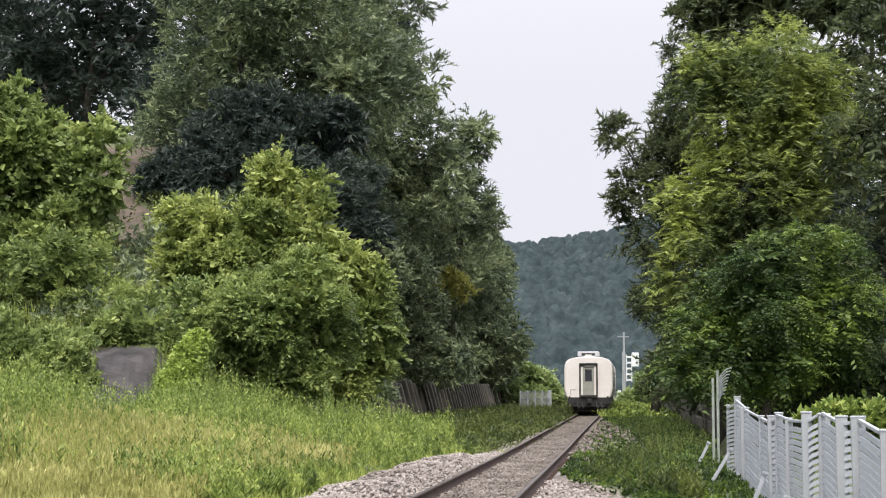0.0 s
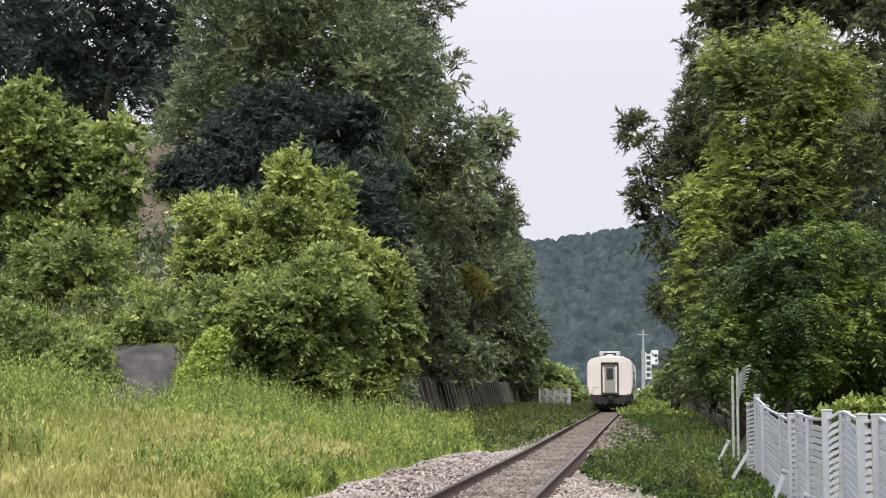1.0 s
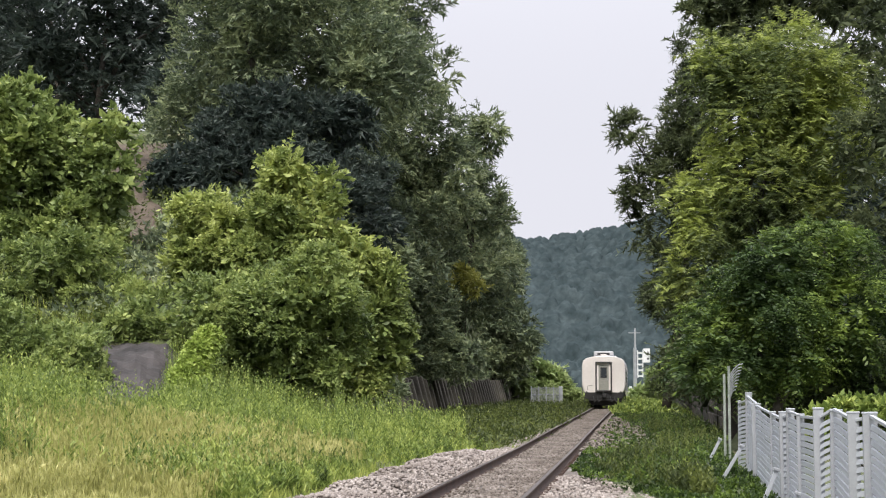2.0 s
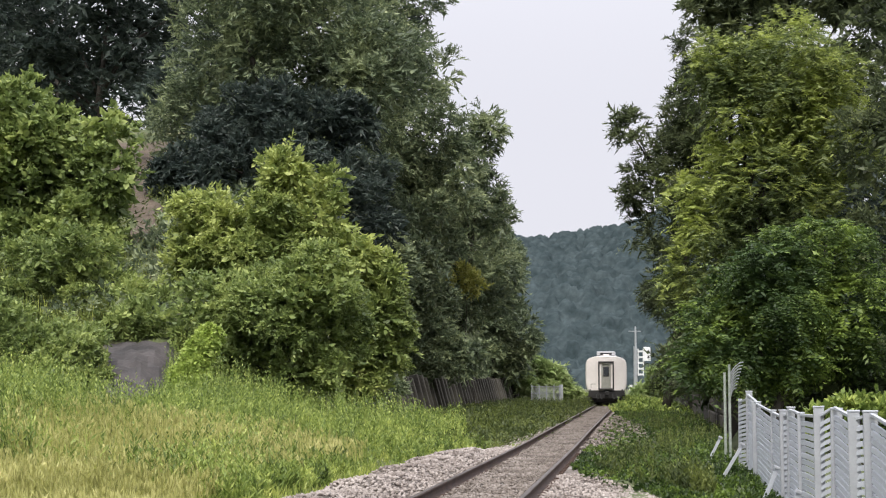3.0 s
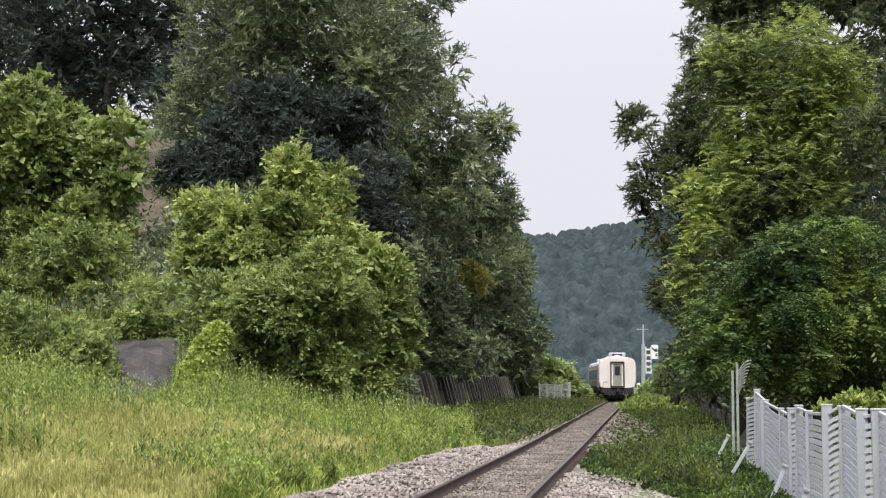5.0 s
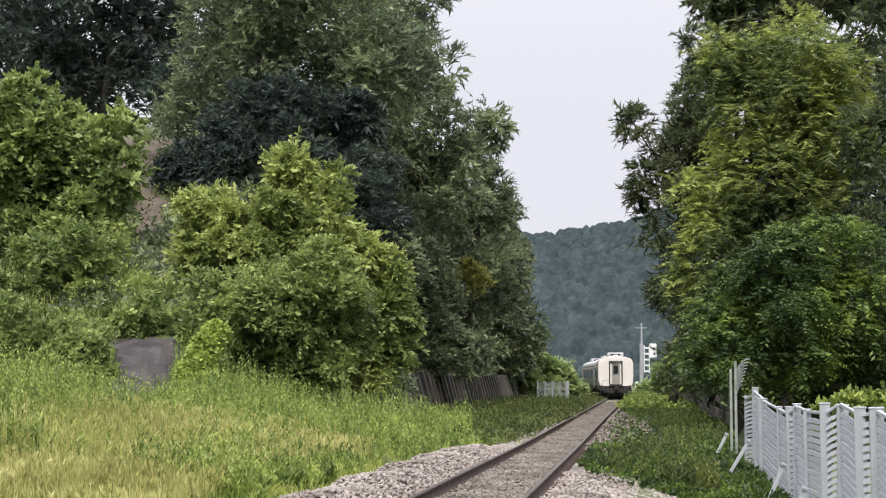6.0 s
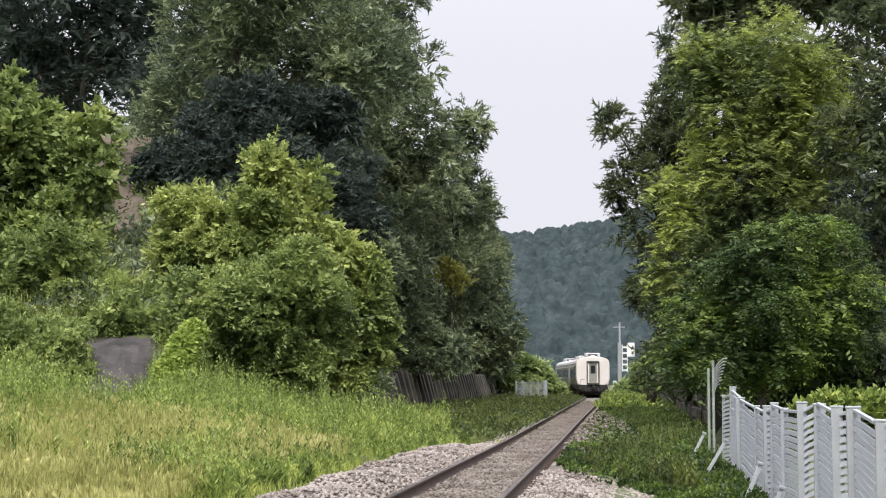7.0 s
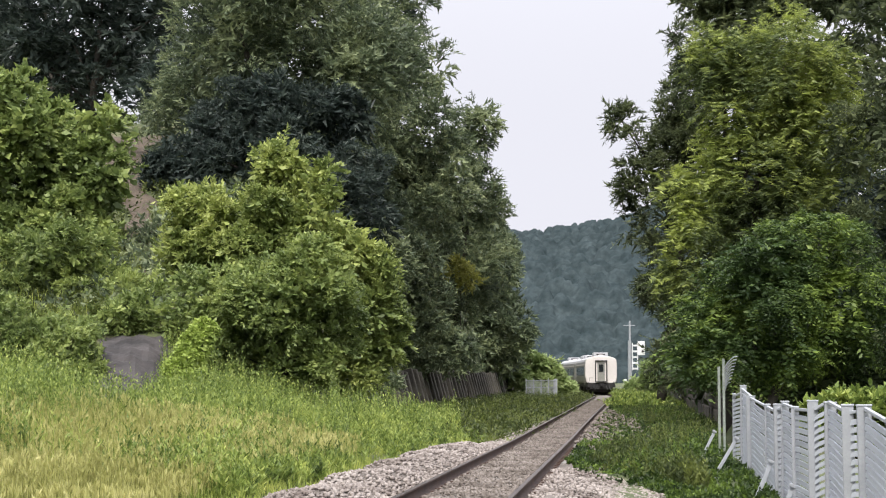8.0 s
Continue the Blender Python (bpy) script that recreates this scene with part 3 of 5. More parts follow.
tree("young_locust_tree", "vine-draped bright green tree below the oaks", on_land(-13.2, 60),
     [(-13.4, 60, 7.4, 1.7, 1.7, 1.8), (-13.7, 60, 9.6, 1.0, 1.0, 0.9), (-11.5, 60, 5.9, 1.4, 1.4, 1.4), (-15.4, 60, 7.1, 1.9, 1.9, 1.5), (-17.2, 60, 6.5, 1.0, 1.0, 1.0), (-10.0, 60, 4.7, 1.1, 1.1, 1.7), (-11.7, 60, 9.3, 0.45, 0.45, 0.7), (-13.5, 60, 10.0, 0.6, 0.6, 0.7), (-16.4, 60, 8.3, 1.0, 1.0, 0.7), (-9.7, 60, 4.6, 0.7, 0.7, 0.7), (-10.5, 60, 3.8, 1.0, 1.0, 1.3), (-9.6, 60.5, 3.1, 0.8, 0.8, 1.2), (-10.6, 60, 2.0, 1.0, 1.0, 1.0)],
     BRIGHT, 18, 11500, 0.16, leaf=0.165, slim=0.46, twig=0.5, shoots=420)
tree("hazel_shrub", "dense rounded green shrub behind the weeds", on_land(-12.6, 54),
     [(-12.2, 54, 3.8, 2.3, 2.3, 1.7), (-11.0, 54, 5.0, 1.5, 1.5, 1.0), (-13.4, 54, 4.2, 1.6, 1.6, 1.6), (-13.8, 54, 2.6, 1.4, 1.4, 1.2), (-10.6, 54, 3.2, 1.2, 1.2, 1.4), (-15.2, 54, 4.6, 1.1, 1.1, 1.0), (-12.0, 54, 2.0, 1.8, 1.8, 1.0)],
     SHRUB, 19, 7500, 0.1, category="shrub", leaf=0.135, slim=0.5, twig=0.4, shoots=200)
tree("slope_shrub", "low green thicket on the hillside", on_land(-21.9, 60),
     [(-23.1, 60, 5.4, 2.4, 2.4, 1.3), (-21.0, 60, 4.5, 2.0, 2.0, 1.3), (-24.0, 60, 3.8, 2.2, 2.2, 1.6), (-19.4, 60, 4.5, 1.2, 1.2, 1.0), (-22.2, 60, 6.3, 1.8, 1.8, 0.9), (-18.1, 55.6, 3.7, 1.1, 0.9, 0.7), (-16.7, 55.5, 3.7, 0.9, 0.8, 0.6), (-18.6, 57.5, 4.4, 1.3, 1.3, 0.9)],
     SHRUB, 20, 5500, 0.08, category="shrub", leaf=0.17, slim=0.42, twig=0.5, shoots=400)
tree("slope_shrub", "pale green weedy thicket at the slope foot", on_land(-19.3, 50),
     [(-19.6, 50, 2.4, 1.7, 1.7, 1.1), (-18.8, 50, 2.1, 1.4, 1.4, 1.0), (-21.1, 50, 2.9, 1.7, 1.7, 1.5), (-17.8, 50, 1.6, 0.7, 0.7, 0.6)],
     SHRUB, 21, 3000, 0.06, category="shrub", leaf=0.15, slim=0.4, twig=0.45, shoots=400)
tree("wall_creeper", "green undergrowth hanging over the retaining wall", on_land(-14.7, 96),
     [(-16.0, 96, 3.3, 2.4, 2.4, 1.7), (-13.2, 96, 3.3, 2.1, 2.1, 1.7), (-10.8, 96, 3.0, 1.9, 1.9, 1.4), (-14.3, 96, 4.7, 2.1, 2.1, 1.4), (-16.7, 96, 6.1, 2.4, 2.4, 2.1), (-14.6, 96, 7.1, 2.1, 2.1, 2.1), (-15.7, 96, 13.6, 1.5, 1.5, 1.7), (-16.1, 96, 10.6, 1.6, 1.6, 1.9), (-14.8, 96, 11.7, 1.4, 1.4, 1.7), (-13.9, 96, 9.0, 1.9, 1.9, 2.1), (-12.6, 97, 6.4, 1.7, 1.7, 2.2), (-13.6, 86, 7.2, 1.7, 1.7, 2.4)],
     OAK, 22, 10000, 0.08, category="shrub", fill=0.45)
tree("wall_shrub", "low shrub in front of the retaining wall", on_land(-14.1, 77),
     [(-14.8, 77, 4.1, 1.7, 1.7, 1.7), (-13.3, 77, 3.0, 1.4, 1.4, 1.7), (-14.3, 77, 1.9, 1.5, 1.5, 1.1), (-15.7, 77, 3.0, 1.4, 1.4, 1.4), (-12.6, 77, 1.6, 1.0, 1.0, 0.8)],
     OAK, 23, 3000, 0.06, category="shrub")
tree("edge_shrub", "dark bushes at the foot of the far oaks", on_land(-11.6, 160),
     [(-11.4, 160, 3.2, 2.3, 2.3, 2.0), (-13.4, 160, 1.5, 2.3, 2.3, 1.4), (-10.0, 160, 1.5, 1.4, 1.4, 1.3)],
     OAK, 24, 1800, 0.08, category="shrub")
tree("vine_covered_handrail", "handrail of the steps smothered in bright green vine", on_land(-13.8, 46.5),
     [(-13.3, 48.2, 3.2, 0.3, 0.3, 0.22), (-13.36, 47.9, 2.9, 0.32, 0.3, 0.28), (-13.42, 47.6, 2.6, 0.34, 0.3, 0.3), (-13.5, 47.4, 2.3, 0.35, 0.3, 0.32), (-13.57, 47.1, 1.95, 0.38, 0.35, 0.35), (-13.67, 46.8, 1.6, 0.42, 0.35, 0.38), (-13.8, 46.4, 1.2, 0.46, 0.4, 0.42), (-13.95, 45.8, 0.8, 0.5, 0.4, 0.5), (-14.1, 45.2, 0.4, 0.55, 0.45, 0.55), (-14.2, 44.6, 0.1, 0.6, 0.5, 0.6)],
     VINE, 25, 8000, 0.04, category="handrail", leaf=0.12, slim=0.5, twig=0.2, droop=0.9, low=-1, boughs=0, clump=0.4)
tree("yellowing_branch", "yellowed sapling among the dark oaks", on_land(-11.3, 110),
     [(-11.9, 108, 9.0, 0.8, 0.8, 0.4), (-10.9, 108, 8.3, 0.7, 0.7, 0.3)],
     YELLOW, 26, 330, 0.05, leaf=0.22, slim=0.35)
tree("locust_tree", "bright feathery black locust hanging over the fence", on_land(4.6, 58),
     [(4.6, 58, 4.3, 2.2, 2.2, 1.1), (3.2, 58, 3.5, 1.5, 1.5, 1.1), (5.8, 58, 5.1, 1.3, 1.3, 1.0), (2.2, 58, 2.6, 1.0, 1.0, 0.7), (4.6, 58, 5.9, 1.6, 1.6, 0.9), (5.3, 58, 2.4, 1.4, 1.4, 0.6), (3.9, 58, 2.3, 1.6, 1.6, 0.7), (7.0, 58, 6.7, 1.2, 1.2, 0.6), (7.6, 59, 4.6, 1.8, 1.8, 1.1), (7.4, 60, 2.9, 1.3, 1.3, 0.6)],
     LOCUST, 31, 8200, 0.2, leaf=0.125, slim=0.42, twig=0.85, per=15, pinnate=True, droop=0.5, shoots=60)
tree("locust_tree", "tall yellow-green black locust by the line", on_land(6.1, 76),
     [(7.5, 76, 16.7, 3.0, 3.0, 2.2), (5.1, 76, 14.3, 2.4, 2.4, 2.4), (8.5, 76, 13.1, 3.0, 3.0, 2.4), (6.1, 76, 11.0, 3.0, 3.0, 2.4), (3.7, 76, 9.4, 2.3, 2.3, 2.4), (9.3, 76, 15.6, 1.6, 1.6, 2.2), (4.3, 76, 16.8, 1.6, 1.6, 1.6), (7.8, 76, 9.4, 2.3, 2.3, 1.9), (2.6, 76, 7.3, 1.6, 1.6, 1.9)],
     LOCUST_HIGH, 32, 9500, 0.3, leaf=0.15, slim=0.4, twig=0.95, per=14, pinnate=True, droop=0.42, shoots=60, fill=0.5)
# last two lobes lie mostly out of view, added to shut out sky light
tree("locust_tree", "black locust deep in the thicket, shade put into its leaf colour", on_land(12.5, 71),
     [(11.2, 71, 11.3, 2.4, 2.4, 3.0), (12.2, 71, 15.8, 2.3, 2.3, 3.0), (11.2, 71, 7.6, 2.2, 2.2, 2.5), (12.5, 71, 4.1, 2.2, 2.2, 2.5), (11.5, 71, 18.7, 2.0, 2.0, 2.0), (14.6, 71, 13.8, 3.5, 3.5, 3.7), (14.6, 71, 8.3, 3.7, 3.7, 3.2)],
     ELM_AND_SHADE, 33, 6000, 0.3, leaf=0.24, slim=0.36)
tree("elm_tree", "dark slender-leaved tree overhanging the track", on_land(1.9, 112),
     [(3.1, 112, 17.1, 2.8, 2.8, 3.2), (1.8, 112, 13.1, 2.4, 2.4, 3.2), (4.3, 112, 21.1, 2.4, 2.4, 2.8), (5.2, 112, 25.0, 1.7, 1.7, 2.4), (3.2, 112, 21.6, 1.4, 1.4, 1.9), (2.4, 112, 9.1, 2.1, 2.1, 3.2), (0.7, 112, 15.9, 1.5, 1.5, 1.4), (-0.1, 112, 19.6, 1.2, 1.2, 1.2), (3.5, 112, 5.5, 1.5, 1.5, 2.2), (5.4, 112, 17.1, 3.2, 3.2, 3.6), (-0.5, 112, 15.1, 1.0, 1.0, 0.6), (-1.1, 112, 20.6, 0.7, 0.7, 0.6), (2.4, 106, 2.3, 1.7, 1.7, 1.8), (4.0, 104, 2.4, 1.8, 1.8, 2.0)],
     ELM_AND_SHADE, 34, 8500, 0.3, leaf=0.27, slim=0.3, shoots=260, twig=0.75)
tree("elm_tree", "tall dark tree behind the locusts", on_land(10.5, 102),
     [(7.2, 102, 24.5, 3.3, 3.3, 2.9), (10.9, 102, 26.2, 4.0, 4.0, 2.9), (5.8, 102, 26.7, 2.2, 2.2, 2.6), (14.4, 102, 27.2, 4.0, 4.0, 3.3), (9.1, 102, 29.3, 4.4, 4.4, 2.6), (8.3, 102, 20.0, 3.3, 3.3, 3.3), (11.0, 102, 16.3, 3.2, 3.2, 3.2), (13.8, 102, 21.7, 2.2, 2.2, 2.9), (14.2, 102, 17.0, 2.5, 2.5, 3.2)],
     ELM_AND_SHADE, 35, 12000, 0.28, leaf=0.3, slim=0.36, fill=0.42)
# backing foliage whose dark colour stands for the shaded hollow
tree("thicket_tree", "dense thicket filling the wooded bank, leaves darkened as shade", on_land(10.9, 98),
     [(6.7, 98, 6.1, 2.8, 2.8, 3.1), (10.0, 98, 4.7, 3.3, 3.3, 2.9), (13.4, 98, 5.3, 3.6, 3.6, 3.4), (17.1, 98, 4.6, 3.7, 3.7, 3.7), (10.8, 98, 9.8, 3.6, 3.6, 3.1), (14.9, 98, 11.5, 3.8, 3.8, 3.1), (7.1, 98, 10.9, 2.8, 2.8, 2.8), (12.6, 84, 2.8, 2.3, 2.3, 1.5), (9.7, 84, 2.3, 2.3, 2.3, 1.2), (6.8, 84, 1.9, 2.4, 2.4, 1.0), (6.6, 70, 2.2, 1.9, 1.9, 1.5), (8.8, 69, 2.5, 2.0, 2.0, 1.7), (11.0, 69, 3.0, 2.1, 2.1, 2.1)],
     OAK_SHADE_TINT, 39, 8000, 0.3, leaf=0.42, slim=0.42, twig=0.8, fill=0.4)
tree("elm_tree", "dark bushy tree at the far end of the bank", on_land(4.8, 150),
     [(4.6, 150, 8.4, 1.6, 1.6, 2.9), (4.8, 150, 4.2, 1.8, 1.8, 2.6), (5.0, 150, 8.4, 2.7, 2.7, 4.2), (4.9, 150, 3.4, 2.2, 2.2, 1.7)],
     ELM_AND_SHADE, 36, 3000, 0.25, leaf=0.27, slim=0.32)
# undergrowth given dark leaves for the shade of the hollow
tree("bank_undergrowth", "undergrowth on the right-hand bank, shade put into its colour", on_land(7.1, 72),
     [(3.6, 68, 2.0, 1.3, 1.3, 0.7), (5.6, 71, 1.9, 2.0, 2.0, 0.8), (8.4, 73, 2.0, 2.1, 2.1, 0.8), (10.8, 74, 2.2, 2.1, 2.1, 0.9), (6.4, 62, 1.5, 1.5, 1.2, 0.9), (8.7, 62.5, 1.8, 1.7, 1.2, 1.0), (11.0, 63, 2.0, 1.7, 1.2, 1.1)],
     ELM_AND_SHADE, 37, 6200, 0.06, category="shrub", leaf=0.3, fill=0.45)
tree("fence_shrub", "light green shrub growing behind the steel fence", on_land(4.1, 30),
     [(4.1, 30, 1.0, 0.5, 0.5, 0.3), (4.7, 30, 0.9, 0.5, 0.5, 0.4), (3.5, 30, 1.0, 0.3, 0.3, 0.1)],
     WEED, 38, 1400, 0.05, category="shrub", leaf=0.13, slim=0.5, twig=0.3)
tree("far_bush", "pale green bushes beyond the bend", on_land(-9.0, 157),
     [(-10.9, 157, 2.9, 2.0, 2.0, 1.9), (-8.9, 157, 2.2, 1.5, 1.5, 1.4), (-7.4, 157, 1.3, 1.2, 1.2, 1.2), (-6.5, 157, 0.6, 0.8, 0.8, 0.8), (-8.6, 157, 0.9, 1.9, 1.9, 1.0)],
     FAR_GREEN, 41, 2800, 0.08, category="shrub", leaf=0.35, twig=0.8)
tree("far_bush", "pale shrubs on the outside of the bend", on_land(1.6, 190),
     [(2.4, 190, 1.8, 1.3, 1.3, 1.3), (0.8, 190, 0.6, 1.3, 1.3, 0.7)],
     FAR_GREEN, 42, 1300, 0.08, category="shrub", leaf=0.35, twig=0.8)

# ---- the train ----
COACH, HALF, TALL = 23.5, 1.6, 3.82
PIVOT = 7.9


def section(inset=0.0):
    """Half-rounded coach cross-section (x, z), from the floor round over the roof."""
    w = HALF - inset
    side = [(w - 0.22, 1.06), (w - 0.10, 1.2), (w, 1.65), (w, 2.95), (w - 0.03, 3.2), (w - 0.10, 3.42), (w - 0.28, 3.58), (w - 0.7, 3.71), (w - 1.2, TALL - 0.03 - inset)]
    return side + [(0, TALL - inset)] + [(-x, z) for x, z in reversed(side)]


def loft(bm, rings):
    vs = [[bm.verts.new(p) for p in ring] for ring in rings]
    k = len(vs[0])
    for a, b in zip(vs, vs[1:]):
        for i in range(k):
            bm.faces.new((a[i], a[(i + 1) % k], b[(i + 1) % k], b[i]))
    bm.faces.new(vs[0]), bm.faces.new(list(reversed(vs[-1])))
    bmesh.ops.recalc_face_normals(bm, faces=bm.faces)
    return bm


def build_coach(label):
    """A passenger coach; its rear end looks towards -y, z = 0 is the rail head."""
    ob = thing("passenger_coach", label, "railway coach", "coaches of the train")
    h = COACH / 2 - 0.25
    ring = lambda y, s: [(x, y, z) for x, z in s]
    body = part("body", loft(bmesh.new(), [ring(-h + 0.05, section()), ring(h - 0.05, section())]), SIDE, ob, "grey painted side walls")
    end = loft(bmesh.new(), [ring(-h - 0.05, section(0.10)), ring(-h, section(0.03)), ring(-h + 0.12, section(-0.004)), ring(-h + 0.2, section(-0.004))])
    wall = part("end_wall", end, CREAM, ob, "cream painted rounded end wall")
    end = loft(bmesh.new(), [ring(h - 0.2, section(-0.004)), ring(h, section(0.03)), ring(h + 0.05, section(0.10))])
    part("end_wall", end, CREAM, ob, "cream painted rounded end wall")
    top = [(x * 1.004, z + 0.006) for x, z in section() if z > 3.0]
    low = [(x * 0.97, z - 0.05) for x, z in reversed(top)]
    part("roof", loft(bmesh.new(), [ring(-h + 0.22, top + low), ring(h - 0.22, top + low)]), ROOF, ob, "pale grey roof")
    y0 = -h - 0.05
    # gangway: rubber surround, pale liner, recessed door with its window
    bm = bmesh.new()
    for x in (-0.56, 0.56):
        box(bm, x, y0 - 0.07, 2.23, 0.10, 0.26, 2.05, 0.03)
    box(bm, 0, y0 - 0.07, 3.29, 1.22, 0.26, 0.11, 0.03)
    box(bm, 0, y0 - 0.07, 1.19, 1.22, 0.26, 0.10, 0.03)
    gang = part("gangway_surround", bm, RUBBER, ob, "black rubber gangway surround")
    bm = bmesh.new()
    for x in (-0.435, 0.435):
        box(bm, x, y0 - 0.03, 2.23, 0.13, 0.10, 1.98, 0.01)
    box(bm, 0, y0 - 0.03, 3.17, 1.0, 0.10, 0.12, 0.01)
    part("liner", bm, CREAM, gang, "cream inner door frame")
    door = part("end_door", boxed(0, y0 - 0.012, 2.16, 0.74, 0.03, 1.88, 0.008), DOORGREY, ob, "grey-green closed end door")
    part("pane", boxed(0, y0 - 0.034, 2.55, 0.36, 0.02, 0.66, 0.01), GLASS, door, "dark door window")
    bm = bmesh.new()
    for x in (-0.21, 0.21):
        box(bm, x, y0 - 0.04, 2.55, 0.05, 0.03, 0.76, 0.008)
    for z in (2.19, 2.91):
        box(bm, 0, y0 - 0.04, z, 0.47, 0.03, 0.05, 0.008)
    part("window_frame", bm, RUBBER, door)
    part("door_handle", rod(bmesh.new(), (0.28, y0 - 0.06, 1.98), (0.28, y0 - 0.06, 2.28), 0.015), STEEL, door)
    for x in (-1.25, 1.25):
        part("tail_lamp", rod(bmesh.new(), (x, y0 - 0.04, 1.12), (x, y0 + 0.08, 1.12), 0.06, None, 14), RUBBER, ob, "unlit tail lamp")
    # small plate of writing that cannot be read
    part("number_plate", boxed(-0.98, y0 - 0.005, 1.58, 0.34, 0.02, 0.05), DOORGREY, ob)
    part("route_plate", boxed(-1.18, y0 - 0.005, 1.42, 0.05, 0.02, 0.34), DOORGREY, ob)
    # roof unit
    for yy in (-h + 1.6, h - 2.5):
        unit_bm = boxed(0, yy, TALL + 0.13, 1.45, 2.4, 0.34, 0.07)
        ac = part("roof_unit", unit_bm, ROOF, ob, "pale roof air-conditioning unit")
        part("grille", boxed(0, yy - 1.2, TALL + 0.11, 0.9, 0.04, 0.16), RUBBER, ac)
        part("vent_cap", boxed(0, yy - 1.05, TALL + 0.02, 0.45, 0.5, 0.14, 0.03), CREAM, ac)
    # side windows and doors
    for sx in (-1, 1):
        for i in range(9):
            w = part("side_window", boxed(sx * (HALF + 0.004), -h + 3.3 + i * 2.05, 2.25, 0.03, 1.35, 0.85, 0.01), GLASS, ob, "tinted side window")
        for yy in (-h + 1.0, h - 1.0):
            part("side_door", boxed(sx * (HALF + 0.004), yy, 1.95, 0.03, 0.8, 2.1, 0.01), DOORGREY, ob)
        part("stripe", boxed(sx * (HALF + 0.002), 0, 2.92, 0.02, 2 * h - 0.9, 0.14), CREAM, ob)
    # under the floor
    part("underframe", boxed(0, 0, 0.86, 2.7, 2 * h - 0.3, 0.42, 0.03), IRON, ob)
    part("headstock", boxed(0, -h + 0.05, 0.86, 2.75, 0.24, 0.46, 0.03), IRON, ob)
    part("equipment_box", boxed(0, 0.5, 0.5, 2.3, 5.5, 0.5, 0.04), IRON, ob)
    part("brake_gear", boxed(0, -h + 0.9, 0.46, 1.95, 1.2, 0.62, 0.06), IRON, ob)
    part("buffer_beam", boxed(0, -h + 0.1, 0.62, 2.3, 0.3, 0.34, 0.05), IRON, ob)
    coup = bmesh.new()
    box(coup, 0, y0 - 0.18, 0.85, 0.26, 0.5, 0.28, 0.04)
    box(coup, 0.05, y0 - 0.46, 0.85, 0.34, 0.2, 0.32, 0.06)
    part("coupler", coup, IRON, ob)
    for x in (-0.75, -0.45, 0.5, 0.8):
        pts = [(x, y0 - 0.1, 0.8), (x + 0.03, y0 - 0.26, 0.5), (x + 0.08, y0 - 0.28, 0.38), (x + 0.16, y0 - 0.2, 0.5)]
        part("brake_hose", tube(pts, [0.035] * 4, 7), RUBBER, ob)
    for x in (-1.22, 1.22):
        bm = bmesh.new()
        for z in (0.38, 0.72):
            box(bm, x, y0 + 0.3, z, 0.42, 0.3, 0.04)
        box(bm, x - 0.2, y0 + 0.3, 0.6, 0.03, 0.3, 0.5), box(bm, x + 0.2, y0 + 0.3, 0.6, 0.03, 0.3, 0.5)
        part("step", bm, IRON, ob)
    wheels = []
    for yy in (-PIVOT, PIVOT):
        bm = bmesh.new()
        for sx in (-1, 1):
            box(bm, sx * 1.02, yy, 0.55, 0.16, 3.1, 0.24, 0.04)
            for dy in (-1.1, 1.1):
                box(bm, sx * 1.02, yy + dy, 0.46, 0.26, 0.36, 0.36, 0.05)
            rod(bm, (sx * 1.02, yy, 0.5), (sx * 1.02, yy, 0.95), 0.14)
        box(bm, 0, yy, 0.55, 2.0, 0.5, 0.24, 0.04)
        box(bm, 0, yy - 1.62, 0.5, 2.2, 0.1, 0.18, 0.02)
        bogie = part("bogie", bm, IRON, ob, "dirty black bogie")
        for dy in (-1.1, 1.1):
            bm = rod(bmesh.new(), (-0.95, 0, 0), (0.95, 0, 0), 0.08, None, 10)
            for sx in (-1, 1):
                rod(bm, (sx * 0.68, 0, 0), (sx * 0.82, 0, 0), 0.43, None, 28)
                rod(bm, (sx * 0.66, 0, 0), (sx * 0.69, 0, 0), 0.455, None, 28)
            ws = part("wheelset", bm, IRON, bogie)
            ws.location = (0, yy + dy, 0.43)
            wheels.append((ws, yy + dy))
    return ob, wheels


# how far the middle of the train's last end is down the line, time by time
PROGRESS = [(0.0, 105.0), (1.0, 111.2), (2.0, 117.6), (3.0, 124.2), (4.0, 131.0), (5.0, 137.8), (6.0, 144.8), (7.0, 152.2), (8.0, 160.0)]


def progress(t):
    ts, ss = zip(*PROGRESS)
    return float(np.interp(t, ts, ss))


def coach_pose(s_rear):
    """Both bogies sit on the track."""
    a, b = along(s_rear + COACH / 2 - PIVOT), along(s_rear + COACH / 2 + PIVOT)
    turn = math.degrees(math.atan2(-(b[0] - a[0]), b[1] - a[1]))
    return pose((a[0] + b[0]) / 2, (a[1] + b[1]) / 2, 0, 0, 0, turn)


COACHES = [build_coach("last coach of a departing train, cream end, dark underframe"),
           build_coach("second coach of the train entering the bend")]


def motions():
    for i, (coach, wheels) in enumerate(COACHES):
        walk(coach, [(0.5 * k, coach_pose(progress(0.5 * k) + i * COACH)) for k in range(17)])
        rows = 121 if i == 0 else 0
        for ws, y in wheels:
            if rows:
                walk(ws, [(t, pose(0, y, 0.43, -math.degrees((progress(t) - 105.0) / 0.43), 0, 0)) for t in (8.0 * k / (rows - 1) for k in range(rows))])

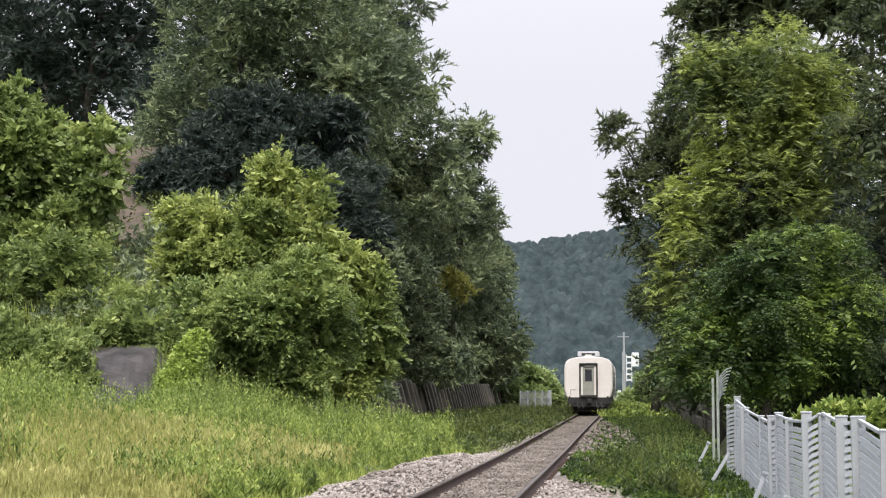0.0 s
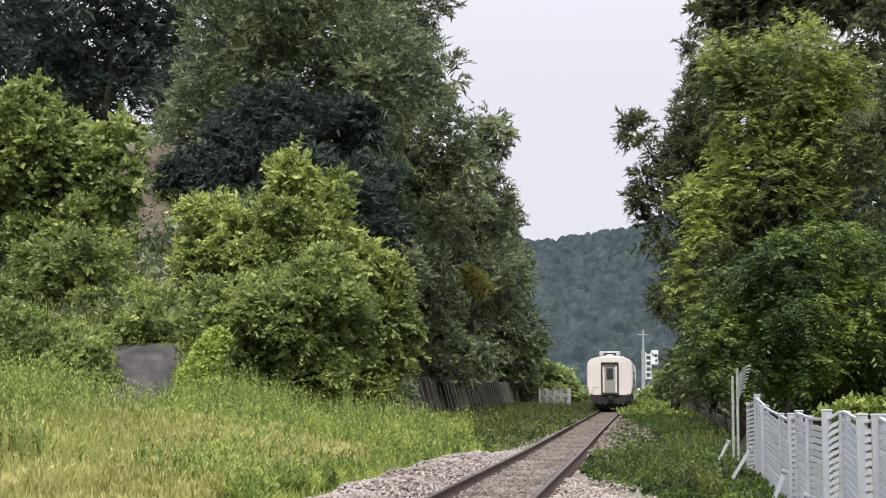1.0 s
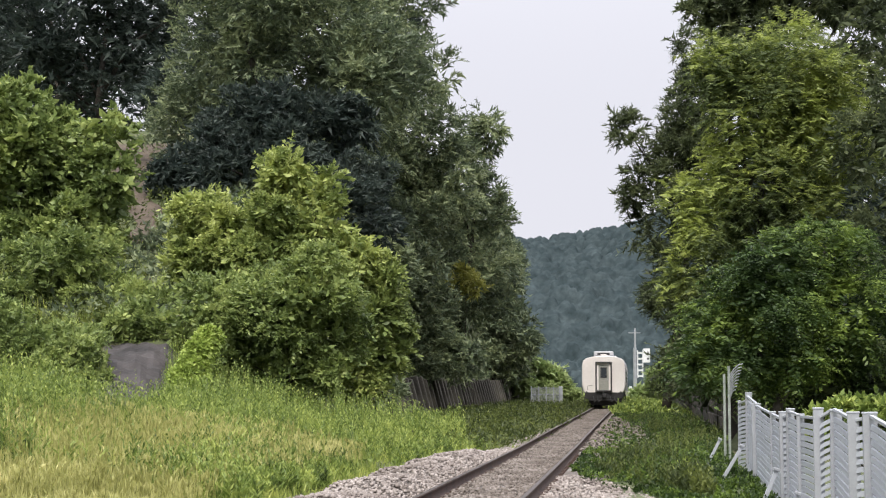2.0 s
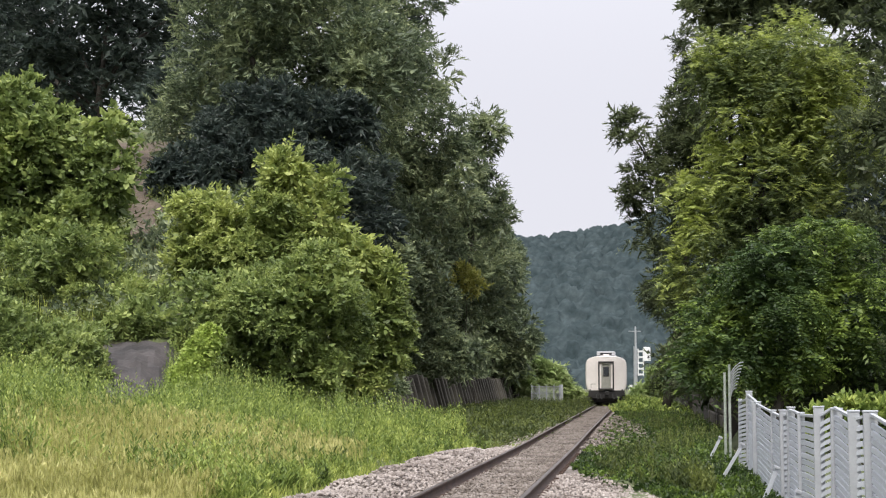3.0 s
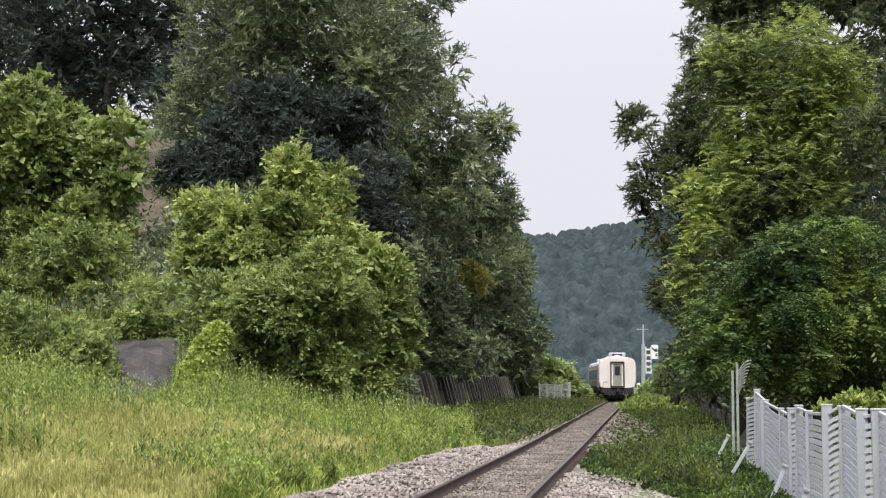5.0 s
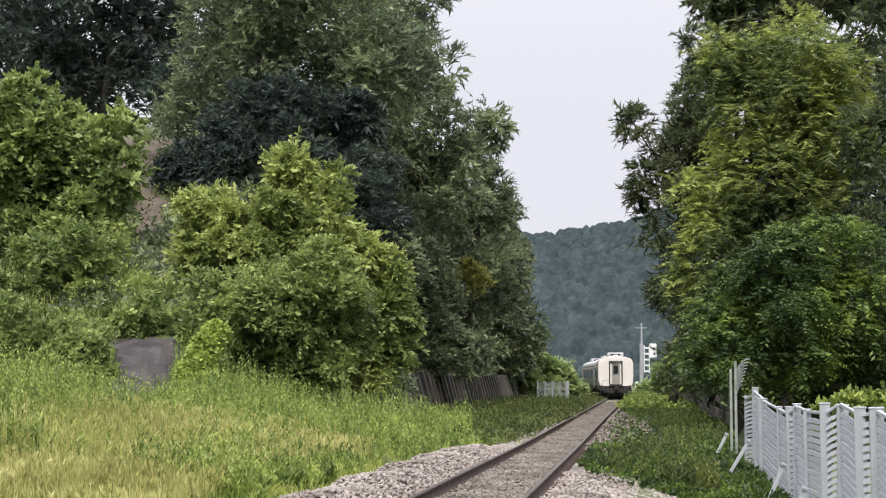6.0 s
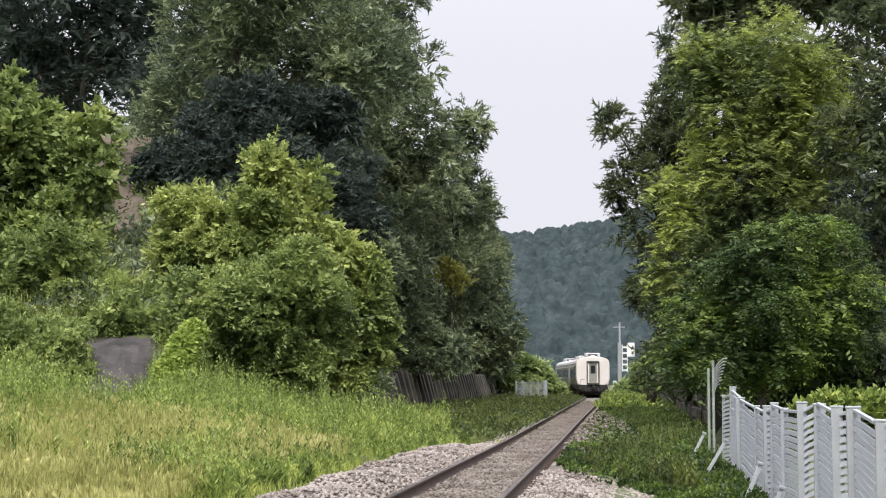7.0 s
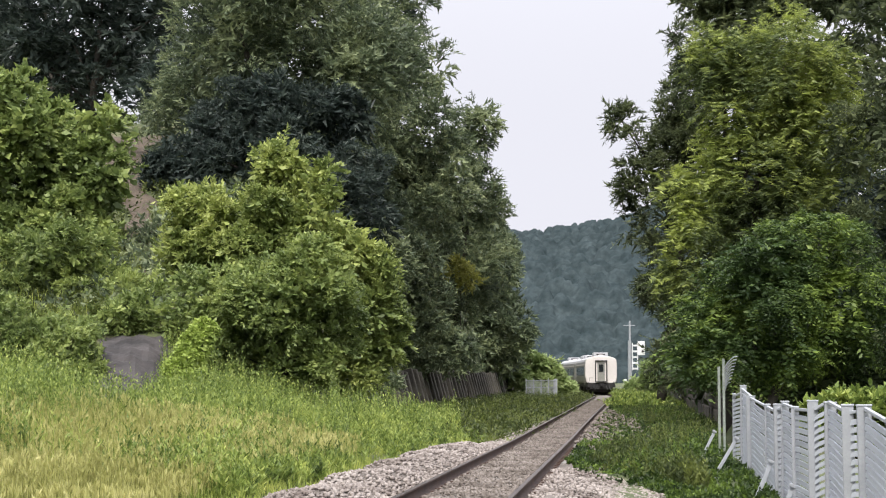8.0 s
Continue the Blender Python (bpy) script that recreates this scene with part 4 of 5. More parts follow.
# ---- the steel fence and what stands by the line ----
def slat_mesh(w, fall, pitch):
    """One wavy louvre strip as long as its bay, falling with the bay's top edge. Local x runs along the bay."""
    bm = bmesh.new()
    outline = ((-0.022, 0.0), (-0.014, 0.58 * pitch), (0.004, 0.66 * pitch), (0.008, 0.64 * pitch), (-0.006, 0.52 * pitch), (-0.016, 0.0))
    steps = 3 if w < 0.5 else 6
    rows = []
    for k in range(steps + 1):
        x = w * (k / steps - 0.5)
        dz = 0.006 * math.sin(2 * math.pi * k / steps) + fall * (k / steps)
        rows.append([bm.verts.new((x, y, dz + up)) for y, up in outline])
    for a, b in zip(rows, rows[1:]):
        for j in range(6):
            bm.faces.new((a[j], a[(j + 1) % 6], b[(j + 1) % 6], b[j]))
    bm.faces.new(rows[0]), bm.faces.new(list(reversed(rows[-1])))
    bmesh.ops.recalc_face_normals(bm, faces=bm.faces)
    return bm


def build_fence():
    fence = thing("steel_fence", "pale grey louvred steel fence with broad posts", "fence")
    # posts: x, y, top, breadth
    posts = [(2.30, 37.0, 1.30, 0.05), (2.46, 36.2, 1.49, 0.10), (2.41, 33.0, 1.29, 0.13), (2.36, 28.5, 1.20, 0.07), (2.33, 26.2, 1.24, 0.08), (2.41, 26.0, 1.29, 0.09),
             (2.40, 24.0, 1.24, 0.08), (2.43, 22.0, 1.36, 0.10), (2.62, 21.8, 1.34, 0.11), (2.56, 19.4, 1.35, 0.10), (2.73, 19.2, 1.35, 0.12), (2.62, 16.6, 1.26, 0.10),
             (2.80, 16.4, 1.28, 0.10), (2.64, 14.0, 1.27, 0.09), (2.82, 13.8, 1.27, 0.09), (2.64, 11.6, 1.30, 0.09), (2.82, 11.4, 1.30, 0.09), (2.66, 9.6, 1.3, 0.09)]
    # height of each bay's top at its far and near end
    bays = [(1.25, 1.34), (1.42, 1.30), (1.26, 1.17), (1.17, 1.13), (1.17, 1.20), (1.26, 1.23), (1.22, 1.24), (1.25, 1.36), (1.36, 1.27), (1.27, 1.31), (1.32, 1.22),
            (1.22, 1.25), (1.25, 1.24), (1.24, 1.26), (1.25, 1.25), (1.25, 1.28), (1.28, 1.28)]
    rng = random.Random(2)
    for x, y, top, wide in posts:
        foot = float(land(x, y)) - 0.2
        wide *= 1.4
        p = part("post", boxed(0, 0, (top - foot) / 2, wide, 0.07, top - foot, 0.006), STEEL, fence,
                 at=pose(x, y, foot, rng.uniform(-0.6, 0.6), rng.uniform(-0.7, 0.7), rng.uniform(-6, 6)))
        part("post_cap", boxed(0, 0, top - foot + 0.012, wide + 0.015, 0.085, 0.024, 0.006), PANEL, p)
        for z in (0.55, 1.25, top - foot - 0.12):
            part("clamp", boxed(wide / 2 + 0.008, -0.03, z, 0.02, 0.05, 0.045), IRON, p)
    for (xa, ya, _, wa), (xb, yb, _, wb), (za, zb) in zip(posts, posts[1:], bays):
        w = math.hypot(xb - xa, yb - ya) - 0.06
        foot = float(land(xa, ya)) + 0.05
        m = pose((xa + xb) / 2, (ya + yb) / 2, foot, 0, 0, math.degrees(math.atan2(yb - ya, xb - xa)))
        tip = Matrix.Rotation(-math.atan2(zb - za, w), 4, "Y")
        bay = part("top_rail", boxed(0, 0, (za + zb) / 2 - foot, w, 0.05, 0.04, 0.006, tip), PANEL, fence, at=m)
        part("bottom_rail", boxed(0, 0, 0.05 + (zb - za) / 2, w, 0.05, 0.04, 0.006, tip), PANEL, bay)
        n = int((za - foot) / 0.10)
        first = None
        for i in range(n):
            at = pose(0, rng.uniform(-0.004, 0.004), 0.10 + i * (za - foot - 0.16) / n, 0, rng.uniform(-0.4, 0.4), 0)
            if first is None:
                first = part("slat", slat_mesh(w, zb - za, 0.10), PANEL, bay, at=at)
            else:
                finish(new("slat", first.data), bay, at=at)
    # raking struts
    for (x, y), zt, zb, out in (((1.94, 38.3), 0.40, -0.38, 0.40), ((2.05, 32.0), 0.48, -0.75, 0.74), ((2.17, 25.6), 0.36, -0.75, 0.46), ((2.24, 23.0), 0.16, -0.8, 0.36), ((2.3, 19.5), 0.1, -0.8, 0.36)):
        bm = bmesh.new()
        a, b = Vector((x, y, zt)), Vector((x - out, y, zb))
        d = (a - b).to_track_quat("Z", "X").to_matrix().to_4x4()
        box(bm, 0, 0, 0, 0.065, 0.05, (a - b).length, 0.006)
        st = part("strut", bm, PANEL, fence, at=Matrix.Translation((a + b) / 2) @ d)
        part("strut_bracket", boxed(0, 0, (a - b).length / 2, 0.1, 0.12, 0.05, 0.01), STEEL, st)
    # end posts with their crown of bent wires
    ends = thing("fence_end_post", "pair of thin steel end posts with splayed wires", "fence post")
    for x, y, top in ((2.07, 38.6, 1.94), (2.17, 38.4, 2.13)):
        part("post", rod(bmesh.new(), (x, y, -1.0), (x, y, top), 0.032), POLE, ends)
    for k in range(9):
        a = k / 8
        pts = [(2.19, 38.4, 1.35 + 0.07 * k)] + [(2.19 + 0.30 * f * (0.4 + 0.6 * a), 38.4 - 0.2 * f, 1.37 + 0.07 * k + (0.2 + 0.05 * a) * math.sin(f * 1.7)) for f in (0.35, 0.7, 1.0)]
        part("bent_wire", tube(pts, [0.014] * 4, 5), STEEL, ends)


def build_far_things():
    # signal mast with its ladder and box
    ob = thing("signal_mast", "slim grey signal mast with ladder and white box", "signal")
    x, y = -0.25, 200.0
    part("mast", rod(bmesh.new(), (x, y, -0.6), (x, y, 6.2), 0.26, 0.22, 12), STEEL, ob)
    part("top_tube", rod(bmesh.new(), (x + 0.04, y, 6.2), (x + 0.04, y, 8.7), 0.13, 0.11, 10), STEEL, ob)
    part("cross_arm", boxed(x - 0.05, y, 8.1, 1.5, 0.08, 0.09), STEEL, ob)
    bm = bmesh.new()
    for xx in (0.34, 0.98):
        box(bm, x + xx, y, 4.2, 0.12, 0.1, 3.4)
    for k in range(5):
        box(bm, x + 0.66, y, 2.7 + 0.72 * k, 0.6, 0.1, 0.22)
    part("ladder", bm, WHITE, ob, "pale ladder-like arm")
    part("signal_box", boxed(x + 1.45, y, 5.25, 0.86, 0.5, 1.75, 0.05), WHITE, ob, "white equipment box")
    for z in (5.55, 4.85):
        part("lens", rod(bmesh.new(), (x + 1.62, y - 0.3, z), (x + 1.62, y - 0.2, z), 0.14, None, 12), IRON, ob)
    part("base_box", boxed(x - 0.6, y - 0.2, 0.9, 0.4, 0.4, 1.0, 0.03), WHITE, ob)
    # pale railing by the far bend
    rail = thing("far_railing", "low pale railing beyond the far oaks", "fence")
    pts = [(-9.3, 140.5), (-8.7, 141.5), (-8.1, 142.5), (-7.5, 143.5), (-6.9, 144.5)]
    for x, y in pts:
        wide = 0.34 if (x, y) == pts[-1] else 0.09
        part("post", boxed(x, y, 0.50, wide, 0.09, 2.0, 0.01), STEEL, rail)
    for (xa, ya), (xb, yb) in zip(pts, pts[1:]):
        turn = Matrix.Rotation(math.atan2(yb - ya, xb - xa), 4, "Z")
        for z in (0.0, 0.75, 1.35):
            part("bar", boxed((xa + xb) / 2, (ya + yb) / 2, z, math.hypot(xb - xa, yb - ya), 0.04, 0.05, 0, turn), STEEL, rail)
        for k in range(1, 7):
            part("upright", boxed(xa + (xb - xa) * k / 7, ya + (yb - ya) * k / 7, 0.68, 0.03, 0.03, 1.36), STEEL, rail)


build_fence()
build_far_things()

# ---- grass, weeds and stones ----
def scatter(rng, n, y0, y1, left, right):
    """Points between the lines left(y) and right(y), thinning out with distance."""
    y = y0 * (y1 / y0) ** rng.random(n)
    f = rng.random(n)
    a, b = left(y), right(y)
    x = a + (b - a) * f
    return x, y


def not_on_path(x, y, half=2.0):
    return ~((np.abs(x - np.interp(y, [44, 48, 55, 60], [-14.5, -15.5, -17.5, -18.3])) < half) & (y > 44.5) & (y < 60))


def edge_left(y):
    """Where the turf ends at the left-hand ballast."""
    return np.interp(y, [20, 25, 30, 36, 40, 42, 45, 60, 330], [-5.5, -5.45, -5.25, -5.0, -4.7, -4.1, -3.55, -3.35, -3.35])


def weed_arrays(rng, pos, t, per, leaf, wide):
    """Upright leafy plants at pos, t metres tall, leaves all round the stem."""
    n = len(pos)
    idx = np.repeat(np.arange(n), per)
    h = np.tile(np.linspace(0.2, 1.0, per), n)
    a = rng.uniform(0, 6.28, len(idx))
    lean = rng.normal(scale=0.07, size=(n, 2))
    p = pos[idx] + np.stack([lean[idx, 0] * h, lean[idx, 1] * h, h * t[idx]], axis=-1)
    d = unit(np.stack([np.cos(a), np.sin(a), rng.uniform(0.2, 1.1, len(a)) + 0.8 * h], axis=-1))
    return leaf_arrays(rng, p, d, leaf * rng.uniform(0.6, 1.2, len(a)) * (1.15 - 0.7 * h), np.full(len(a), wide), 0.4)


def build_grass():
    rng = np.random.default_rng(71)
    # tall grass to the left of the line
    x, y = scatter(rng, 56000, 18, 70, lambda y: -0.44 * y - 1.5, edge_left)
    tuft = np.sin(x * 1.9 + 0.8 * np.sin(y * 0.9)) * np.sin(y * 0.8 + 1.2 * np.sin(x * 0.7)) + 0.6 * np.sin(x * 5.1 + y * 1.7) * np.sin(y * 2.3 - x)
    keep = not_on_path(x, y, 1.3) & (tuft + rng.normal(scale=0.5, size=len(x)) > -0.45)
    x, y, tuft = x[keep], y[keep], tuft[keep]
    tall = (1 + 0.28 * tuft) * np.interp(edge_left(y) - x, [0, 1.0, 3.0, 7], [0.22, 0.42, 0.95, 1.6]) * rng.uniform(0.35, 1.2, len(x)) * np.interp(y, [19, 29, 32, 37, 60], [0.35, 1.0, 1.0, 0.62, 0.45])
    pos = np.stack([x, y, land(x, y)], axis=-1)
    lean = np.interp(y, [21, 30, 40], [0.34, 0.24, 0.16])
    way = unit(np.stack([rng.normal(size=len(x)) * lean, rng.normal(size=len(x)) * lean, np.ones(len(x))], axis=-1))
    v, f = leaf_arrays(rng, pos, way, tall, (0.0005 * y + 0.004) * rng.uniform(0.6, 1.5, len(x)), 0.0)
    tagged(raw("tall_grass", v, f, GRASS), "dense tall yellow-green summer grass beside the line", "grass", kind="stuff")
    # seed heads on thin stalks
    x, y = scatter(rng, 8500, 20, 36, lambda y: -0.44 * y - 1.0, lambda y: edge_left(y) - 1.0)
    keep = not_on_path(x, y)
    x, y = x[keep], y[keep]
    t = np.interp(edge_left(y) - x, [0, 3.0, 7], [0.4, 1.0, 1.5]) * np.interp(y, [19, 29], [0.45, 1.0]) * rng.uniform(0.6, 1.2, len(x))
    pos = np.stack([x, y, land(x, y) + t], axis=-1)
    up = np.tile(np.array([0.05, 0, 1.0]), (len(x), 1))
    heads = np.repeat(pos, 6, axis=0) + rng.normal(scale=0.012, size=(6 * len(pos), 3))
    tips = unit(np.tile([0.0, 0.0, 1.0], (len(heads), 1)) + np.repeat(rng.normal(scale=0.22, size=(len(pos), 3)), 6, axis=0) + rng.normal(scale=0.12, size=heads.shape))
    v, f = leaf_arrays(rng, heads - tips * 0.1, tips, rng.uniform(0.07, 0.17, len(heads)), np.full(len(heads), 0.02), 0.0)
    w, g = leaf_arrays(rng, pos - np.array([0, 0, 1]) * t[:, None] * 0.8, unit(up), t * 0.9, np.full(len(x), 0.013), 0.0)
    tagged(raw("seed_grass", np.vstack([v, w]), np.vstack([f, g + len(v)]), STRAW), "straw-coloured grass seed heads on thin stalks", "grass", kind="stuff")
    # leafy weeds in drifts among the grass
    x, y = scatter(rng, 14500, 24, 54, lambda y: -0.44 * y - 1.5, lambda y: edge_left(y) - 0.5)
    drift = np.sin(x * 0.9 + 1.0) * np.sin(y * 0.33 + x * 0.2) + rng.normal(scale=0.35, size=len(x))
    keep = (drift > np.interp(y, [24, 33, 38], [0.45, 0.1, -0.5])) & not_on_path(x, y, 0.95) & ~((x < -15.5) & (y > 45)) & ((x < -6.0) | (y < 46))
    x, y = x[keep], y[keep]
    t = (1 + 0.25 * np.clip(drift[keep], -1, 1)) * np.interp(edge_left(y) - x, [0, 1.5, 4, 8], [0.15, 0.55, 1.25, 1.95]) * rng.uniform(0.7, 1.2, len(x))
    pos = np.stack([x, y, land(x, y)], axis=-1)
    # two stands of tall horseweed, beside the steps and at the slope's foot
    for cx, cy, rx, ry, n, high in ((-11.2, 43.5, 1.7, 2.2, 900, 1.75), (-9.7, 44.5, 0.8, 1.6, 260, 1.3), (-13.1, 43.0, 1.0, 1.6, 520, 2.0), (-15.6, 41.0, 2.6, 2.4, 900, 1.75), (-8.0, 47.0, 1.4, 3.0, 420, 1.15),
                                    (-8.7, 46.0, 0.25, 0.3, 26, 2.0), (-6.9, 52.0, 1.2, 4.0, 300, 1.2), (-6.4, 56.0, 0.3, 0.4, 24, 1.7), (-12.0, 38.5, 3.2, 2.2, 700, 1.45), (0.95, 31.3, 0.22, 0.3, 45, 0.6)):
        a, r = rng.uniform(0, 6.28, n), np.sqrt(rng.random(n))
        sx, sy = cx + rx * r * np.cos(a), cy + ry * r * np.sin(a)
        pos = np.vstack([pos, np.stack([sx, sy, land(sx, sy)], axis=-1)])
        t = np.concatenate([t, high * rng.uniform(0.65, 1.12, n) * (1.05 - 0.35 * r)])
    v, f = weed_arrays(rng, pos, t, 16, 0.22, 0.036)
    up = unit(np.tile([0.0, 0.0, 1.0], (len(pos), 1)) + rng.normal(scale=0.04, size=pos.shape))
    w, g = leaf_arrays(rng, pos, up, t, np.full(len(pos), 0.022), 0.0)
    v, f = np.vstack([v, w]), np.vstack([f, g + len(v)])
    tagged(raw("leafy_weeds", v, f, WEED), "upright bright green leafy weeds in drifts", "weeds", kind="stuff")
    # lower growth along the line, further off
    x, y = scatter(rng, 11000, 44, 190, lambda y: np.full_like(y, -12.0), edge_left)
    bend = np.where(y > CURVE_Y, (y - CURVE_Y) ** 2 / (2 * RADIUS), 0)
    x = x - bend
    t = np.interp(edge_left(y) - x - bend, [0, 1.5, 4, 8], [0.15, 0.5, 0.9, 1.3]) * rng.uniform(0.6, 1.25, len(x))
    pos = np.stack([x, y, land(x, y)], axis=-1)
    up = np.tile(np.array([0.0, 0, 1.0]), (len(x), 1))
    v, f = sprays(rng, pos, up * t[:, None] * 1.6, 8, 0.5, 0.18, 0.32, 0.1, False)
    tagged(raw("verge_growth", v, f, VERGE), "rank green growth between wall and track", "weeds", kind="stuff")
    # growth all over the hillside
    x, y = scatter(rng, 7000, 54, 102, lambda y: -0.46 * y, lambda y: np.full_like(y, -13.2))
    px = np.interp(y, [56, 65, 78, 96], [-17.9, -20.4, -25.0, -30.6])
    keep = ((np.abs(x - px) > np.interp(y, [56, 78, 86, 98], [0.8, 0.8, 2.2, 2.4])) | (rng.random(len(x)) < 0.12)) & not_on_path(x, y, 1.15)
    x, y = x[keep], y[keep]
    up = np.tile(np.array([0.0, 0, 1.0]), (len(x), 1))
    v, f = sprays(rng, np.stack([x, y, land(x, y)], axis=-1), up + rng.normal(scale=0.4, size=up.shape), 8, 0.8, 0.24, 0.4, 0.2, False)
    tagged(raw("hillside_growth", v, f, VERGE), "mixed low green growth on the hillside", "undergrowth", kind="stuff")
    # undergrowth on the terraces behind both walls; the bank's leaf colour includes shade
    for name, n, lo, hi, mat, words in (("terrace_growth", 5200, -22.0, -13.3, OAK, "dark undergrowth behind the retaining wall"), ("bank_growth", 4200, 4.1, 17.0, ELM_AND_SHADE, "undergrowth on the wooded bank, shade put into its colour")):
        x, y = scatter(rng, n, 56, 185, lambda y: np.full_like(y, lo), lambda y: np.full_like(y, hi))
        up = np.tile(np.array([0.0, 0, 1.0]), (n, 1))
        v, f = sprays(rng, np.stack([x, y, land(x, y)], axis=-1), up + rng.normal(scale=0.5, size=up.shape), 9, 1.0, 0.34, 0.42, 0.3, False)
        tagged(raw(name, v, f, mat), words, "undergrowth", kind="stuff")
    # ground cover to the right of the line
    right = lambda y: np.interp(y, [20, 45, 60, 200], [2.1, 2.5, 3.2, 3.2])
    left = lambda y: np.interp(y, [20, 26.5, 28.5, 30.5, 33, 45, 200], [0.9, 0.55, 0.1, -1.0, -1.36, -1.42, -1.4])
    x, y = scatter(rng, 14000, 20, 120, left, right)
    tuft = np.sin(x * 2.1 + y * 0.7) * np.sin(y * 0.55 - x) + rng.normal(scale=0.5, size=len(x))
    bare = (y > 46) & (y < 80) & (x < 0.4 + 0.3 * np.sin(y)) & (rng.random(len(x)) < 0.6)
    keep = (tuft > -0.2) & ~bare
    x, y = x[keep], y[keep]
    x = np.where(y > CURVE_Y, x - (y - CURVE_Y) ** 2 / (2 * RADIUS), x)
    t = np.interp(x - left(y), [0, 0.5, 1.2, 3.5], [0.03, 0.14, 0.26, 0.34]) * rng.uniform(0.6, 1.25, len(x))
    pos = np.stack([x, y, np.maximum(land(x, y), bed_height(x - TRACK_X) + crest(y))], axis=-1)
    up = np.tile(np.array([0.0, 0, 1.0]), (len(x), 1))
    low = np.where((x > 0.9) & (y < 37), 0.35, 1.0)
    t = t * low
    reach = np.interp(x - left(y), [0, 0.7, 2.0], [0.07, 0.18, 0.26]) * (0.4 + 0.6 * low)
    v, f = sprays(rng, pos + up * (0.4 * t)[:, None], up + rng.normal(scale=0.5, size=up.shape), 9, reach, 0.088, 0.5, 0.2, False)
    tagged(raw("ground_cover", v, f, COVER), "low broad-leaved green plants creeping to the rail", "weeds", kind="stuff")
    # taller weeds standing among them
    x, y = scatter(rng, 2600, 27, 110, lambda y: left(y) + np.where((y > 46) & (y < 80), 1.9, 0.5), lambda y: np.where(y < 40, 1.2, right(y)))
    stand = np.sin(x * 2.7 + y * 0.4) * np.sin(y * 0.7 + x) + rng.normal(scale=0.4, size=len(x)) > 0.1
    x, y = x[stand], y[stand]
    t = np.interp(x, [-1, 0.5, 2.0], [0.25, 0.5, 0.75]) * rng.uniform(0.6, 1.2, len(x))
    v, f = weed_arrays(rng, np.stack([x, y, land(x, y)], axis=-1), t, 16, 0.17, 0.035)
    tagged(raw("verge_weeds", v, f, VERGE), "straggling upright verge weeds, shade put into their colour", "weeds", kind="stuff")
    x, y = scatter(rng, 5000, 100, 230, left, right)
    x = np.where(y > CURVE_Y, x - (y - CURVE_Y) ** 2 / (2 * RADIUS), x)
    up = np.tile(np.array([0.0, 0, 1.0]), (len(x), 1))
    pos = np.stack([x, y, land(x, y)], axis=-1)
    v, f = sprays(rng, pos, up, 7, 0.6, 0.3, 0.4, 0.2, False)
    tagged(raw("far_verge", v, f, WEED), "bright green verge running to the bend", "weeds", kind="stuff")


def heap(d, y):
    """The spare ballast tipped along the left shoulder, d metres from the track's middle."""
    end = 1 - smooth_step(38.5, 42.5, y + 0.5 * np.sin(d * 3))
    across = smooth_step(-1.0, -1.7, d) * (1 - smooth_step(-2.4, -3.25, d))
    return end * across * (0.20 + 0.05 * np.sin(y * 1.3) + 0.03 * np.sin(y * 2.9 + d * 4)) 


